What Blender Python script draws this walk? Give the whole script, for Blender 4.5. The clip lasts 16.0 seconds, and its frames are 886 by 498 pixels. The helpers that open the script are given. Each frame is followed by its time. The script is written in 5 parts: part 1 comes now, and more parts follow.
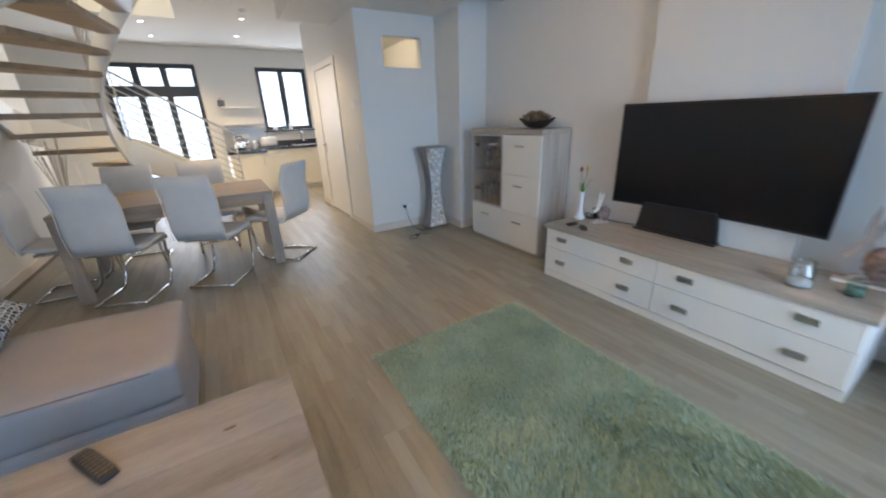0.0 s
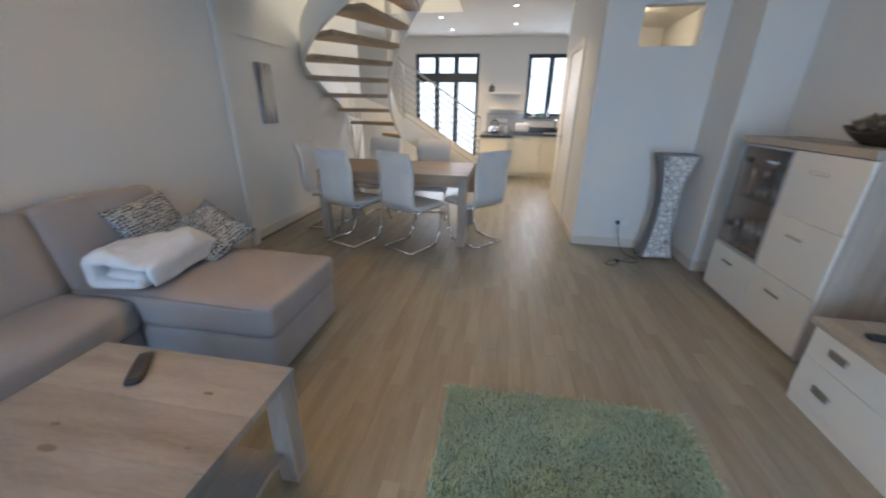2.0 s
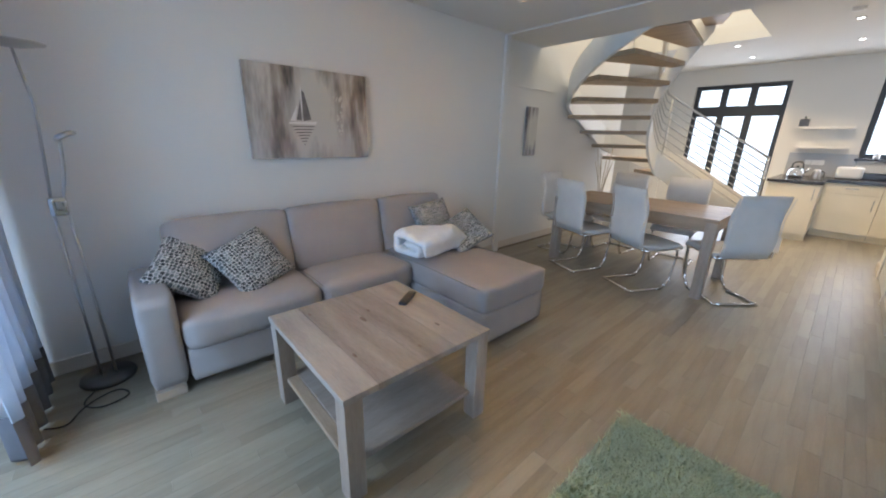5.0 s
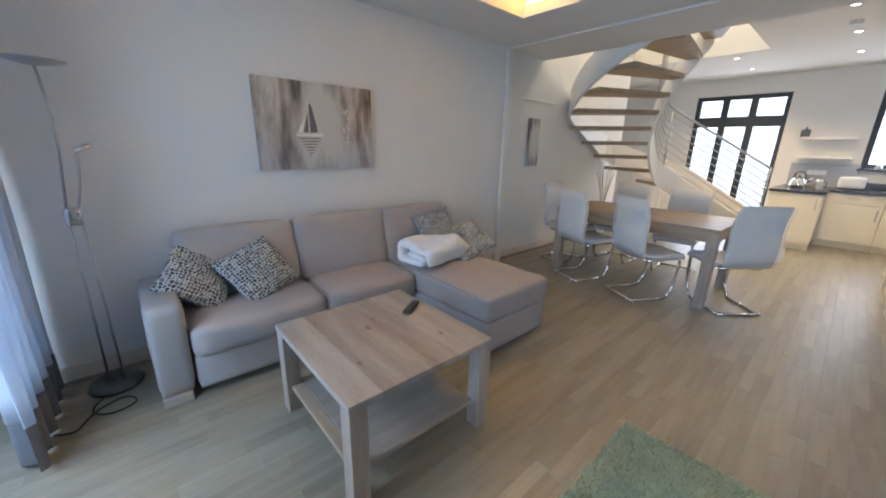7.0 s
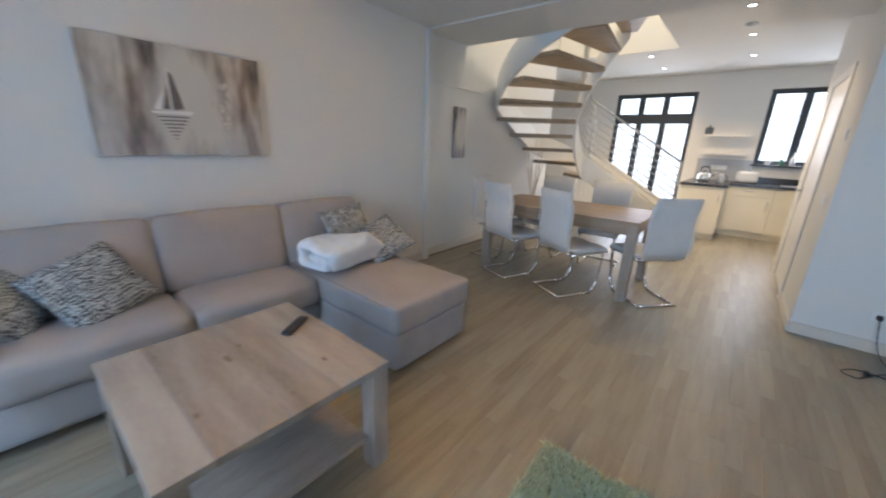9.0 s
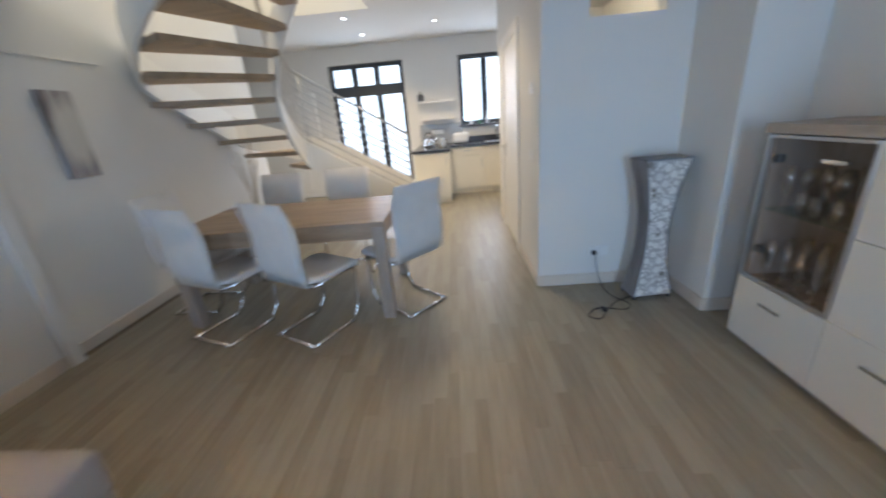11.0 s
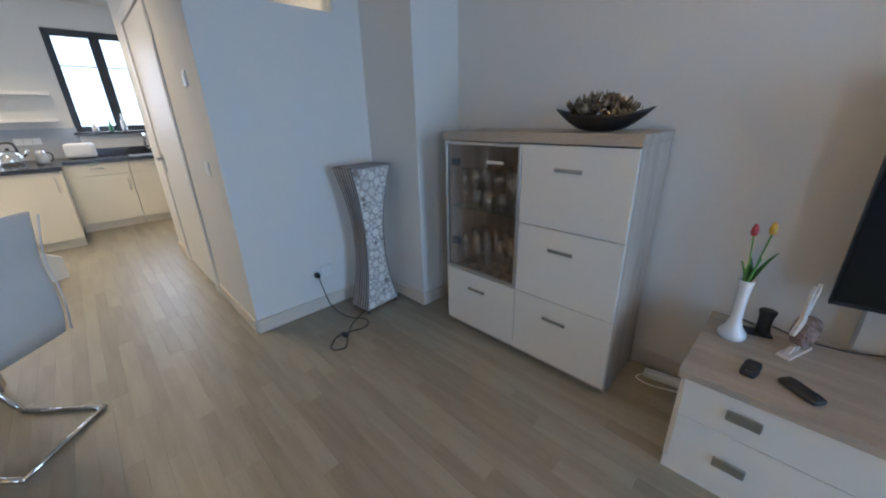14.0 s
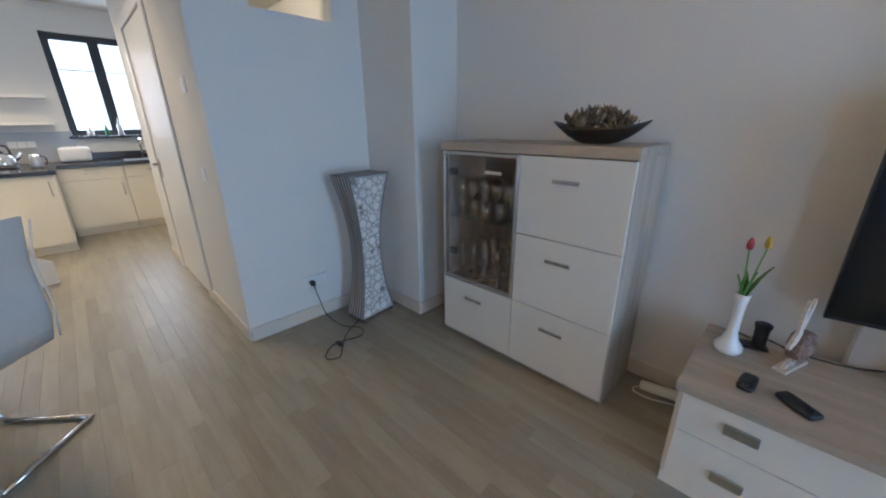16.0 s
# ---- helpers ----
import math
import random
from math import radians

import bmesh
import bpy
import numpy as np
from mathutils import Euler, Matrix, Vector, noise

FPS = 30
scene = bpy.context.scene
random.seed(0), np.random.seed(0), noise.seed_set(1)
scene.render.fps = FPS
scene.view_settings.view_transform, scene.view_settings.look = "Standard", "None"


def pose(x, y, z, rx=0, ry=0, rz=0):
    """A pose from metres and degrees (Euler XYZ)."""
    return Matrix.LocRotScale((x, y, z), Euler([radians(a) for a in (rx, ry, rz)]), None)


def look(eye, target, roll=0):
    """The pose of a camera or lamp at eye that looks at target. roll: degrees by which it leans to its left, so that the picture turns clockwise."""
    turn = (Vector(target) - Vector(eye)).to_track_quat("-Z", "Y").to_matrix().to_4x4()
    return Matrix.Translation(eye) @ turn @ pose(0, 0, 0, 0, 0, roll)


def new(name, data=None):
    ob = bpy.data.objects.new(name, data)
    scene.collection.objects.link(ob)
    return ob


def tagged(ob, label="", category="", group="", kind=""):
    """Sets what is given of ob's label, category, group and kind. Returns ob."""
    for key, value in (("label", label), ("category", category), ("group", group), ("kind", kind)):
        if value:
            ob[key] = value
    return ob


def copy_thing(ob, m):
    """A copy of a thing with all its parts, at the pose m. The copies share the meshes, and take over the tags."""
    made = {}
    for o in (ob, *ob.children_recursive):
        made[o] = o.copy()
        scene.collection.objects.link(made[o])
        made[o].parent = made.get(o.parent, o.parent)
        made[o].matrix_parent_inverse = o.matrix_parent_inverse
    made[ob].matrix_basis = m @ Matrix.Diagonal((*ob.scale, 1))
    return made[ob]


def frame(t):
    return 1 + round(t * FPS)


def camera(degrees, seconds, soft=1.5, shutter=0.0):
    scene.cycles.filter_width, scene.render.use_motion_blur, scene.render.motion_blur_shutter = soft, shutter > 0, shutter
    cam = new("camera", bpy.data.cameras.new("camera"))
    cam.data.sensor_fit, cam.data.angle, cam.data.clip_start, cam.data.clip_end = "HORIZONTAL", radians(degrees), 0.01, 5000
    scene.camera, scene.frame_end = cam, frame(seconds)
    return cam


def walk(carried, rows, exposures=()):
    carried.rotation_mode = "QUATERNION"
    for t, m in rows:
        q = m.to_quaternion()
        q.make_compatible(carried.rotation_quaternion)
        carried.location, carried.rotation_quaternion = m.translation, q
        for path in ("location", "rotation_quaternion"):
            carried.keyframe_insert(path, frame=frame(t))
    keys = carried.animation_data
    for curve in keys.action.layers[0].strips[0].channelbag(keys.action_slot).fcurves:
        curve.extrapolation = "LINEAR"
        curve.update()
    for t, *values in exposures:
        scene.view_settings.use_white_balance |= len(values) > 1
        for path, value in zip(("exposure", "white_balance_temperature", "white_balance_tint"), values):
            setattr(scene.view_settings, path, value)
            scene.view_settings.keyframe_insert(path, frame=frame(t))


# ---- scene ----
cam = camera(102, 16.0, soft=2.0, shutter=0.6)
PATH = [
    (0, pose(-1.564, -4.251, 1.382, 69.68, 2.00, -31.98)),
    (0.5, pose(-1.297, -4.086, 1.373, 70.10, 1.09, -24.35)),
    (1, pose(-1.064, -4.066, 1.393, 70.84, -0.08, -13.18)),
    (1.5, pose(-0.883, -4.064, 1.409, 68.79, 0.39, -0.25)),
    (2, pose(-0.787, -3.954, 1.400, 68.36, -0.87, 9.90)),
    (2.5, pose(-0.699, -3.964, 1.405, 70.29, -0.39, 20.86)),
    (3, pose(-0.581, -4.058, 1.406, 70.80, -1.13, 34.46)),
    (3.5, pose(-0.600, -4.133, 1.413, 71.22, -0.28, 39.40)),
    (4, pose(-0.592, -4.193, 1.416, 72.12, -1.28, 43.33)),
    (4.5, pose(-0.503, -4.224, 1.405, 72.07, -1.43, 47.62)),
    (7, pose(-0.463, -4.266, 1.422, 74.09, -1.21, 48.68)),
    (7.5, pose(-0.445, -4.261, 1.421, 73.96, -0.42, 48.54)),
    (8, pose(-0.426, -4.235, 1.418, 74.11, -0.32, 47.76)),
    (10.5, pose(-0.723, -2.989, 1.310, 71.98, 1.10, 12.97)),
    (11, pose(-0.617, -2.754, 1.401, 69.82, 4.73, 1.55)),
    (11.5, pose(-0.566, -2.526, 1.330, 69.60, 1.90, -13.48)),
    (12, pose(-0.608, -2.349, 1.316, 69.37, 2.88, -36.43)),
    (12.5, pose(-0.590, -2.316, 1.319, 68.77, 1.41, -44.30)),
    (13, pose(-0.569, -2.313, 1.331, 69.38, 1.51, -44.58)),
    (13.5, pose(-0.560, -2.318, 1.326, 69.41, 1.06, -44.89)),
    (14, pose(-0.548, -2.316, 1.326, 69.46, 1.41, -44.84)),
    (14.5, pose(-0.551, -2.314, 1.327, 70.03, 1.07, -45.20)),
    (15, pose(-0.550, -2.310, 1.329, 70.31, 0.96, -45.37)),
    (15.5, pose(-0.547, -2.309, 1.327, 70.47, 0.68, -45.45)),
    (16, pose(-0.548, -2.306, 1.332, 70.72, 0.57, -45.26)),
]
walk(cam, PATH, exposures=[(0.0, -0.52, 5700, 13), (2.0, -0.72, 5600, 13), (3.5, -0.60, 5600, 13), (7.0, -0.50, 5700, 14), (11.0, -0.58, 5400, 12), (12.5, -0.78, 5150, 11), (16.0, -0.78, 5250, 12)])

# ---- world and lights ----
world = bpy.data.worlds.new("sky")
scene.world = world
world.use_nodes = True
wn = world.node_tree
sky = wn.nodes.new("ShaderNodeTexSky")
sky.sky_type = "NISHITA"
sky.sun_disc = False
sky.sun_elevation = radians(38)
sky.sun_rotation = radians(150)
wn.links.new(sky.outputs[0], wn.nodes["Background"].inputs[0])
wn.nodes["Background"].inputs[1].default_value = 0.10


def lamp(name, kind, m, power, colour, **kw):
    data = bpy.data.lights.new(name, kind)
    data.energy, data.color = power, colour
    for k, v in kw.items():
        if k == "size":
            if kind == "AREA":
                data.shape = "RECTANGLE"
                data.size, data.size_y = v
            else:
                data.shadow_soft_size = v
        if k == "spot":
            data.spot_size, data.spot_blend = radians(v), 0.6
        if k == "spread":
            data.spread = radians(v)
        if k == "angle":
            data.angle = radians(v)
    ob = new(name, data)
    ob.matrix_world = m
    return ob


SUN_DIR = Vector((0.35, 0.65, -0.62))
lamp("sun", "SUN", look((0, 0, 10), Vector((0, 0, 10)) + SUN_DIR), 0.8, (1.0, 0.95, 0.88), angle=12)
# daylight that enters by the openings
lamp("daylight_south_window", "AREA", look((-2.40, -5.06, 1.25), (-2.3, 0, 0.5)), 52, (0.58, 0.78, 1.0), size=(1.35, 2.0), spread=150)
lamp("daylight_south_window", "AREA", look((0.42, -5.06, 1.15), (0.30, 0, 0.75)), 44, (0.60, 0.79, 1.0), size=(1.35, 1.8), spread=112)
lamp("daylight_terrace_door", "AREA", look((-2.18, 4.80, 1.2), (-2.18, 0, 0.9)), 46, (0.93, 0.96, 1.0), size=(1.2, 2.1))
lamp("daylight_kitchen_window", "AREA", look((0.15, 4.80, 1.75), (0.15, 0, 1.2)), 32, (0.93, 0.96, 1.0), size=(1.05, 1.1))
# warm fill lamp added above the stairwell; no source up there is seen
lamp("stairwell_fill", "AREA", look((-2.5, 1.2, 4.55), (-2.5, 1.2, 0)), 66, (1.0, 0.80, 0.47), size=(1.6, 2.0))

# ---- materials ----
def mat(name, colour, rough=0.5, metal=0.0, var=0.08, scale=6.0, fine=90.0, bump=0.02, bump_scale=None, stretch=(1, 1, 1), spec=0.5,
        coat=0.0, piece=0.0, warm=0.0):
    """A procedural surface: two scales of variation and a fine relief. piece: how far single pieces differ."""
    m = bpy.data.materials.new(name)
    m.use_nodes = True
    nt = m.node_tree
    n, l = nt.nodes, nt.links
    b = n["Principled BSDF"]
    b.inputs["Metallic"].default_value = metal
    b.inputs["Specular IOR Level"].default_value = spec
    b.inputs["Coat Weight"].default_value = coat
    tc = n.new("ShaderNodeTexCoord")
    mp = n.new("ShaderNodeMapping")
    mp.inputs["Scale"].default_value = stretch
    l.new(tc.outputs["Object"], mp.inputs[0])
    big = n.new("ShaderNodeTexNoise")
    big.inputs["Scale"].default_value = scale
    big.inputs["Detail"].default_value = 4
    l.new(mp.outputs[0], big.inputs[0])
    small = n.new("ShaderNodeTexNoise")
    small.inputs["Scale"].default_value = fine
    small.inputs["Detail"].default_value = 3
    l.new(mp.outputs[0], small.inputs[0])
    add = n.new("ShaderNodeMath")
    add.operation = "MULTIPLY_ADD"
    add.inputs[1].default_value = 0.45
    l.new(small.outputs[0], add.inputs[0])
    l.new(big.outputs[0], add.inputs[2])
    val = add.outputs[0]
    if piece:
        info = n.new("ShaderNodeObjectInfo")
        geo = n.new("ShaderNodeNewGeometry")
        s = n.new("ShaderNodeMath")
        l.new(info.outputs["Random"], s.inputs[0])
        l.new(geo.outputs["Random Per Island"], s.inputs[1])
        f = n.new("ShaderNodeMath")
        f.operation = "FRACT"
        l.new(s.outputs[0], f.inputs[0])
        p = n.new("ShaderNodeMath")
        p.operation = "MULTIPLY_ADD"
        p.inputs[1].default_value = piece
        l.new(f.outputs[0], p.inputs[0])
        l.new(val, p.inputs[2])
        sub = n.new("ShaderNodeMath")
        sub.operation = "SUBTRACT"
        sub.inputs[1].default_value = piece / 2
        l.new(p.outputs[0], sub.inputs[0])
        val = sub.outputs[0]
    ramp = n.new("ShaderNodeValToRGB")
    c = Vector(colour)
    lo, hi = c * (1 - var * 1.6), c * (1 + var)
    if warm:
        lo = Vector((lo.x, lo.y * (1 - warm * 0.5), lo.z * (1 - warm)))
    ramp.color_ramp.elements[0].position, ramp.color_ramp.elements[1].position = 0.35, 1.05
    ramp.color_ramp.elements[0].color = (*[min(max(v, 0), 1) for v in lo], 1)
    ramp.color_ramp.elements[1].color = (*[min(max(v, 0), 1) for v in hi], 1)
    l.new(val, ramp.inputs[0])
    l.new(ramp.outputs[0], b.inputs["Base Color"])
    rr = n.new("ShaderNodeMapRange")
    rr.inputs["To Min"].default_value, rr.inputs["To Max"].default_value = max(rough - 0.07, 0.02), min(rough + 0.07, 1)
    l.new(big.outputs[0], rr.inputs[0])
    l.new(rr.outputs[0], b.inputs["Roughness"])
    if bump:
        bn = n.new("ShaderNodeBump")
        bn.inputs["Strength"].default_value = min(bump * 10, 1)
        bn.inputs["Distance"].default_value = 0.004
        src = small
        if bump_scale:
            src = n.new("ShaderNodeTexNoise")
            src.inputs["Scale"].default_value = bump_scale
            l.new(mp.outputs[0], src.inputs[0])
        l.new(src.outputs[0], bn.inputs["Height"])
        l.new(bn.outputs[0], b.inputs["Normal"])
    return m


def glass(name, tint=(1, 1, 1), rough=0.0):
    m = bpy.data.materials.new(name)
    m.use_nodes = True
    b = m.node_tree.nodes["Principled BSDF"]
    b.inputs["Base Color"].default_value = (*tint, 1)
    b.inputs["Transmission Weight"].default_value = 1.0
    b.inputs["Roughness"].default_value = rough
    b.inputs["IOR"].default_value = 1.45
    return m


def pane_glass(name, tint, gloss=0.05, rough=0.03):
    """A thin pane: see-through with a slight gloss."""
    m = bpy.data.materials.new(name)
    m.use_nodes = True
    nt = m.node_tree
    nt.nodes.clear()
    out = nt.nodes.new("ShaderNodeOutputMaterial")
    mix = nt.nodes.new("ShaderNodeMixShader")
    tr = nt.nodes.new("ShaderNodeBsdfTransparent")
    tr.inputs[0].default_value = (*tint, 1)
    gl = nt.nodes.new("ShaderNodeBsdfGlossy")
    gl.inputs["Roughness"].default_value = rough
    mix.inputs[0].default_value = gloss
    nt.links.new(tr.outputs[0], mix.inputs[1])
    nt.links.new(gl.outputs[0], mix.inputs[2])
    nt.links.new(mix.outputs[0], out.inputs[0])
    return m


def glow(name, colour, strength):
    m = bpy.data.materials.new(name)
    m.use_nodes = True
    b = m.node_tree.nodes["Principled BSDF"]
    b.inputs["Base Color"].default_value = (*colour, 1)
    b.inputs["Emission Color"].default_value = (*colour, 1)
    b.inputs["Emission Strength"].default_value = strength
    return m


WALL = mat("white_wall_paint", (0.75, 0.735, 0.695), 0.85, var=0.025, scale=0.9, fine=160, bump=0.012, spec=0.25)
CEIL = mat("ceiling_paint", (0.74, 0.72, 0.67), 0.9, var=0.02, scale=0.8, fine=120, bump=0.008, spec=0.2)
OAK_FLOOR = mat("oak_parquet", (0.272, 0.248, 0.188), 0.40, var=0.15, scale=3.2, fine=34, bump=0.010, stretch=(7, 0.7, 7), piece=0.42, warm=0.06)
OAK_SUB = mat("oak_joint", (0.20, 0.165, 0.125), 0.7, var=0.15, scale=4)
SKIRT = mat("skirting_paint", (0.66, 0.60, 0.52), 0.5, var=0.05, scale=3, fine=60)
OAK_LIGHT = mat("limed_oak", (0.44, 0.375, 0.31), 0.5, var=0.24, scale=2.6, fine=30, bump=0.02, stretch=(6, 0.8, 6), piece=0.35, warm=0.08)
OAK_GREY = mat("grey_oak_decor", (0.43, 0.37, 0.295), 0.5, var=0.22, scale=2.4, fine=38, bump=0.015, stretch=(7, 0.7, 7), warm=0.06)
OAK_GREY_UP = mat("grey_oak_decor_upright", (0.47, 0.40, 0.33), 0.5, var=0.22, scale=2.4, fine=38, bump=0.015, stretch=(7, 7, 0.6), warm=0.06)
OAK_DARK = mat("smoked_oak_back", (0.50, 0.40, 0.32), 0.5, var=0.25, scale=2.4, fine=38, bump=0.015, stretch=(7, 7, 0.6))
TREAD = mat("oak_tread", (0.36, 0.27, 0.17), 0.45, var=0.22, scale=2.5, fine=34, bump=0.012, stretch=(1.0, 6, 6))
KNOT = mat("oak_knot", (0.17, 0.125, 0.095), 0.6, var=0.3, scale=40)
FRONT = mat("cream_lacquer", (0.80, 0.76, 0.68), 0.32, var=0.02, scale=2, fine=200, bump=0.004)
FRONT_WHITE = mat("white_lacquer", (0.80, 0.78, 0.74), 0.35, var=0.02, scale=2, fine=200, bump=0.004)
STAIR_WHITE = mat("white_steel_paint", (0.80, 0.79, 0.74), 0.4, var=0.03, scale=2, fine=60, bump=0.006)
STEEL = mat("brushed_steel", (0.55, 0.54, 0.52), 0.32, 1.0, var=0.08, scale=8, fine=160, bump=0.008)
HANDLE = mat("satin_handle_metal", (0.80, 0.79, 0.77), 0.24, 1.0, var=0.06, scale=8, fine=160, bump=0.004)
CHROME = mat("chrome", (0.72, 0.72, 0.72), 0.10, 1.0, var=0.04, scale=6, fine=60, bump=0.0)
DARK_METAL = mat("dark_metal", (0.13, 0.125, 0.12), 0.4, 0.8, var=0.1, scale=10)
ALU = mat("aluminium_frame", (0.58, 0.57, 0.55), 0.35, 1.0, var=0.05, scale=10, bump=0.004)
LEATHER = mat("taupe_leatherette", (0.345, 0.326, 0.318), 0.62, var=0.07, scale=5, fine=240, bump=0.03)
SEAM = mat("taupe_piping", (0.24, 0.215, 0.195), 0.6, var=0.1, scale=20)
CHAIR = mat("pale_grey_upholstery", (0.72, 0.71, 0.69), 0.55, var=0.05, scale=7, fine=220, bump=0.025)
BLANKET = mat("white_fleece", (0.84, 0.84, 0.84), 0.95, var=0.05, scale=14, fine=260, bump=0.06, spec=0.1)
RUG_BASE = mat("rug_backing", (0.30, 0.34, 0.20), 0.95, var=0.2, scale=8, fine=90)
RUG = mat("green_shag", (0.45, 0.50, 0.335), 0.9, var=0.16, scale=5, fine=60, bump=0.0, piece=0.36, spec=0.15)
TV_PLASTIC = mat("black_plastic", (0.012, 0.012, 0.013), 0.35, var=0.2, scale=9, bump=0.005)
TV_SCREEN = mat("tv_screen", (0.006, 0.006, 0.007), 0.16, var=0.1, scale=2, bump=0.0)
BLACK = mat("black_rubber", (0.02, 0.02, 0.021), 0.5, var=0.2, scale=15)
BOWL = mat("black_lacquer_bowl", (0.016, 0.015, 0.015), 0.3, var=0.2, scale=8)
DRIED = mat("dried_petals", (0.20, 0.155, 0.10), 0.85, var=0.5, scale=30, fine=90, bump=0.03, piece=0.6)
CERAMIC = mat("white_porcelain", (0.82, 0.82, 0.82), 0.18, var=0.02, scale=6, bump=0.0, coat=0.3)
LEAF = mat("tulip_leaf", (0.10, 0.26, 0.05), 0.5, var=0.25, scale=20, stretch=(4, 4, 0.6))
TULIP_RED = mat("red_petal", (0.30, 0.03, 0.05), 0.5, var=0.2, scale=30)
TULIP_YELLOW = mat("yellow_petal", (0.62, 0.37, 0.04), 0.5, var=0.2, scale=30)
RABBIT_WOOD = mat("whitewashed_wood", (0.66, 0.58, 0.50), 0.7, var=0.15, scale=14, stretch=(1, 1, 5))
RABBIT_FUR = mat("brown_twine", (0.27, 0.185, 0.15), 0.9, var=0.45, scale=45, fine=160, bump=0.08)
CAPIZ = mat("capiz_shell", (0.80, 0.78, 0.74), 0.3, var=0.10, scale=9, fine=80, bump=0.01, piece=0.35)
CAPIZ_DARK = mat("dark_shell", (0.25, 0.22, 0.19), 0.4, var=0.2, scale=12)
CAPIZ_BACK = mat("lamp_resin", (0.50, 0.475, 0.45), 0.5, var=0.12, scale=16, fine=120)
RATTAN = mat("grey_rattan", (0.20, 0.195, 0.20), 0.6, var=0.3, scale=12, stretch=(1, 1, 0.3), piece=0.5)
WINDOW_FRAME = mat("anthracite_frame", (0.035, 0.04, 0.045), 0.4, var=0.1, scale=6)
CREAM_KITCHEN = mat("cream_kitchen_front", (0.80, 0.73, 0.57), 0.4, var=0.03, scale=3, bump=0.004)
GRANITE = mat("dark_worktop", (0.035, 0.033, 0.035), 0.22, var=0.5, scale=60, fine=200, bump=0.004)
CURTAIN = mat("pale_blue_curtain", (0.68, 0.70, 0.73), 0.9, var=0.06, scale=8, fine=260, bump=0.03, spec=0.15)
CURTAIN_HEM = mat("grey_curtain_hem", (0.16, 0.165, 0.18), 0.9, var=0.1, scale=8, fine=260, bump=0.03, spec=0.15)
PLASTIC_WHITE = mat("white_plastic", (0.78, 0.78, 0.76), 0.35, var=0.02, scale=10, bump=0.0)
nt = CURTAIN.node_tree
tl = nt.nodes.new("ShaderNodeBsdfTranslucent")
tl.inputs[0].default_value = (0.62, 0.68, 0.76, 1)
ms = nt.nodes.new("ShaderNodeMixShader")
ms.inputs[0].default_value = 0.45
nt.links.new(nt.nodes["Principled BSDF"].outputs[0], ms.inputs[1])
nt.links.new(tl.outputs[0], ms.inputs[2])
nt.links.new(ms.outputs[0], nt.nodes["Material Output"].inputs[0])
CLEAR = pane_glass("clear_glass", (0.93, 0.95, 0.94))
SMOKED = pane_glass("smoked_glass", (0.90, 0.87, 0.84), 0.05)
SHELF_GLASS = pane_glass("shelf_glass", (0.80, 0.88, 0.85))
WINDOW_GLASS = pane_glass("window_glass", (0.96, 0.97, 0.97))
GLASSWARE = pane_glass("glassware", (0.97, 0.975, 0.975), 0.42, 0.07)
JAR_GLASS = pane_glass("jar_glass", (0.93, 0.95, 0.95), 0.16, 0.08)
SPOT_GLOW = glow("spot_glow", (1.0, 0.93, 0.80), 14.0)
COVE_GLOW = glow("cove_led", (1.0, 0.56, 0.13), 140.0)
OVERCAST = glow("overcast_distance", (0.93, 0.97, 1.0), 2.6)
TWIG = mat("pale_twig", (0.50, 0.42, 0.30), 0.7, var=0.2, scale=20)
GREEN = mat("green_plastic", (0.06, 0.22, 0.10), 0.4, var=0.1, scale=10)


# ---- building helpers ----
def box(bm, x0, y0, z0, x1, y1, z1, bevel=0.0, seg=2):
    made = bmesh.ops.create_cube(bm, size=1.0)["verts"]
    bmesh.ops.scale(bm, vec=(abs(x1 - x0), abs(y1 - y0), abs(z1 - z0)), verts=made)
    bmesh.ops.translate(bm, vec=((x0 + x1) / 2, (y0 + y1) / 2, (z0 + z1) / 2), verts=made)
    if bevel:
        edges = list({e for v in made for e in v.link_edges})
        bmesh.ops.bevel(bm, geom=edges, offset=bevel, segments=seg, profile=0.6, affect="EDGES")
    return bm


def one_box(*a, **k):
    return box(bmesh.new(), *a, **k)


def part(name, bm, material, parent=None, label="", smooth=False):
    me = bpy.data.meshes.new(name)
    bmesh.ops.recalc_face_normals(bm, faces=bm.faces)
    bm.to_mesh(me)
    bm.free()
    me.materials.append(material)
    if smooth:
        me.shade_smooth()
    ob = new(name, me)
    if parent is not None:
        ob.parent = parent
    if label:
        ob["label"] = label
    return ob


def thing(name, m, label, category, group="", kind=""):
    ob = new(name)
    ob.empty_display_size = 0.1
    ob.matrix_world = m
    return tagged(ob, label, category, group, kind)


def structure(name, bm, material, label="", category=""):
    return tagged(part(name, bm, material), label, category, kind="structure")


def lathe(bm, profile, seg=24, cx=0.0, cy=0.0):
    """Turns (radius, z) points about an upright axis."""
    rings = []
    for r, z in profile:
        if r < 1e-5:
            rings.append([bm.verts.new((cx, cy, z))])
        else:
            rings.append([bm.verts.new((cx + r * math.cos(2 * math.pi * k / seg), cy + r * math.sin(2 * math.pi * k / seg), z)) for k in range(seg)])
    for a, b in zip(rings, rings[1:]):
        for k in range(seg):
            q = [a[k % len(a)], a[(k + 1) % len(a)], b[(k + 1) % len(b)], b[k % len(b)]]
            q = list(dict.fromkeys(q))
            if len(q) > 2:
                bm.faces.new(q)
    return bm


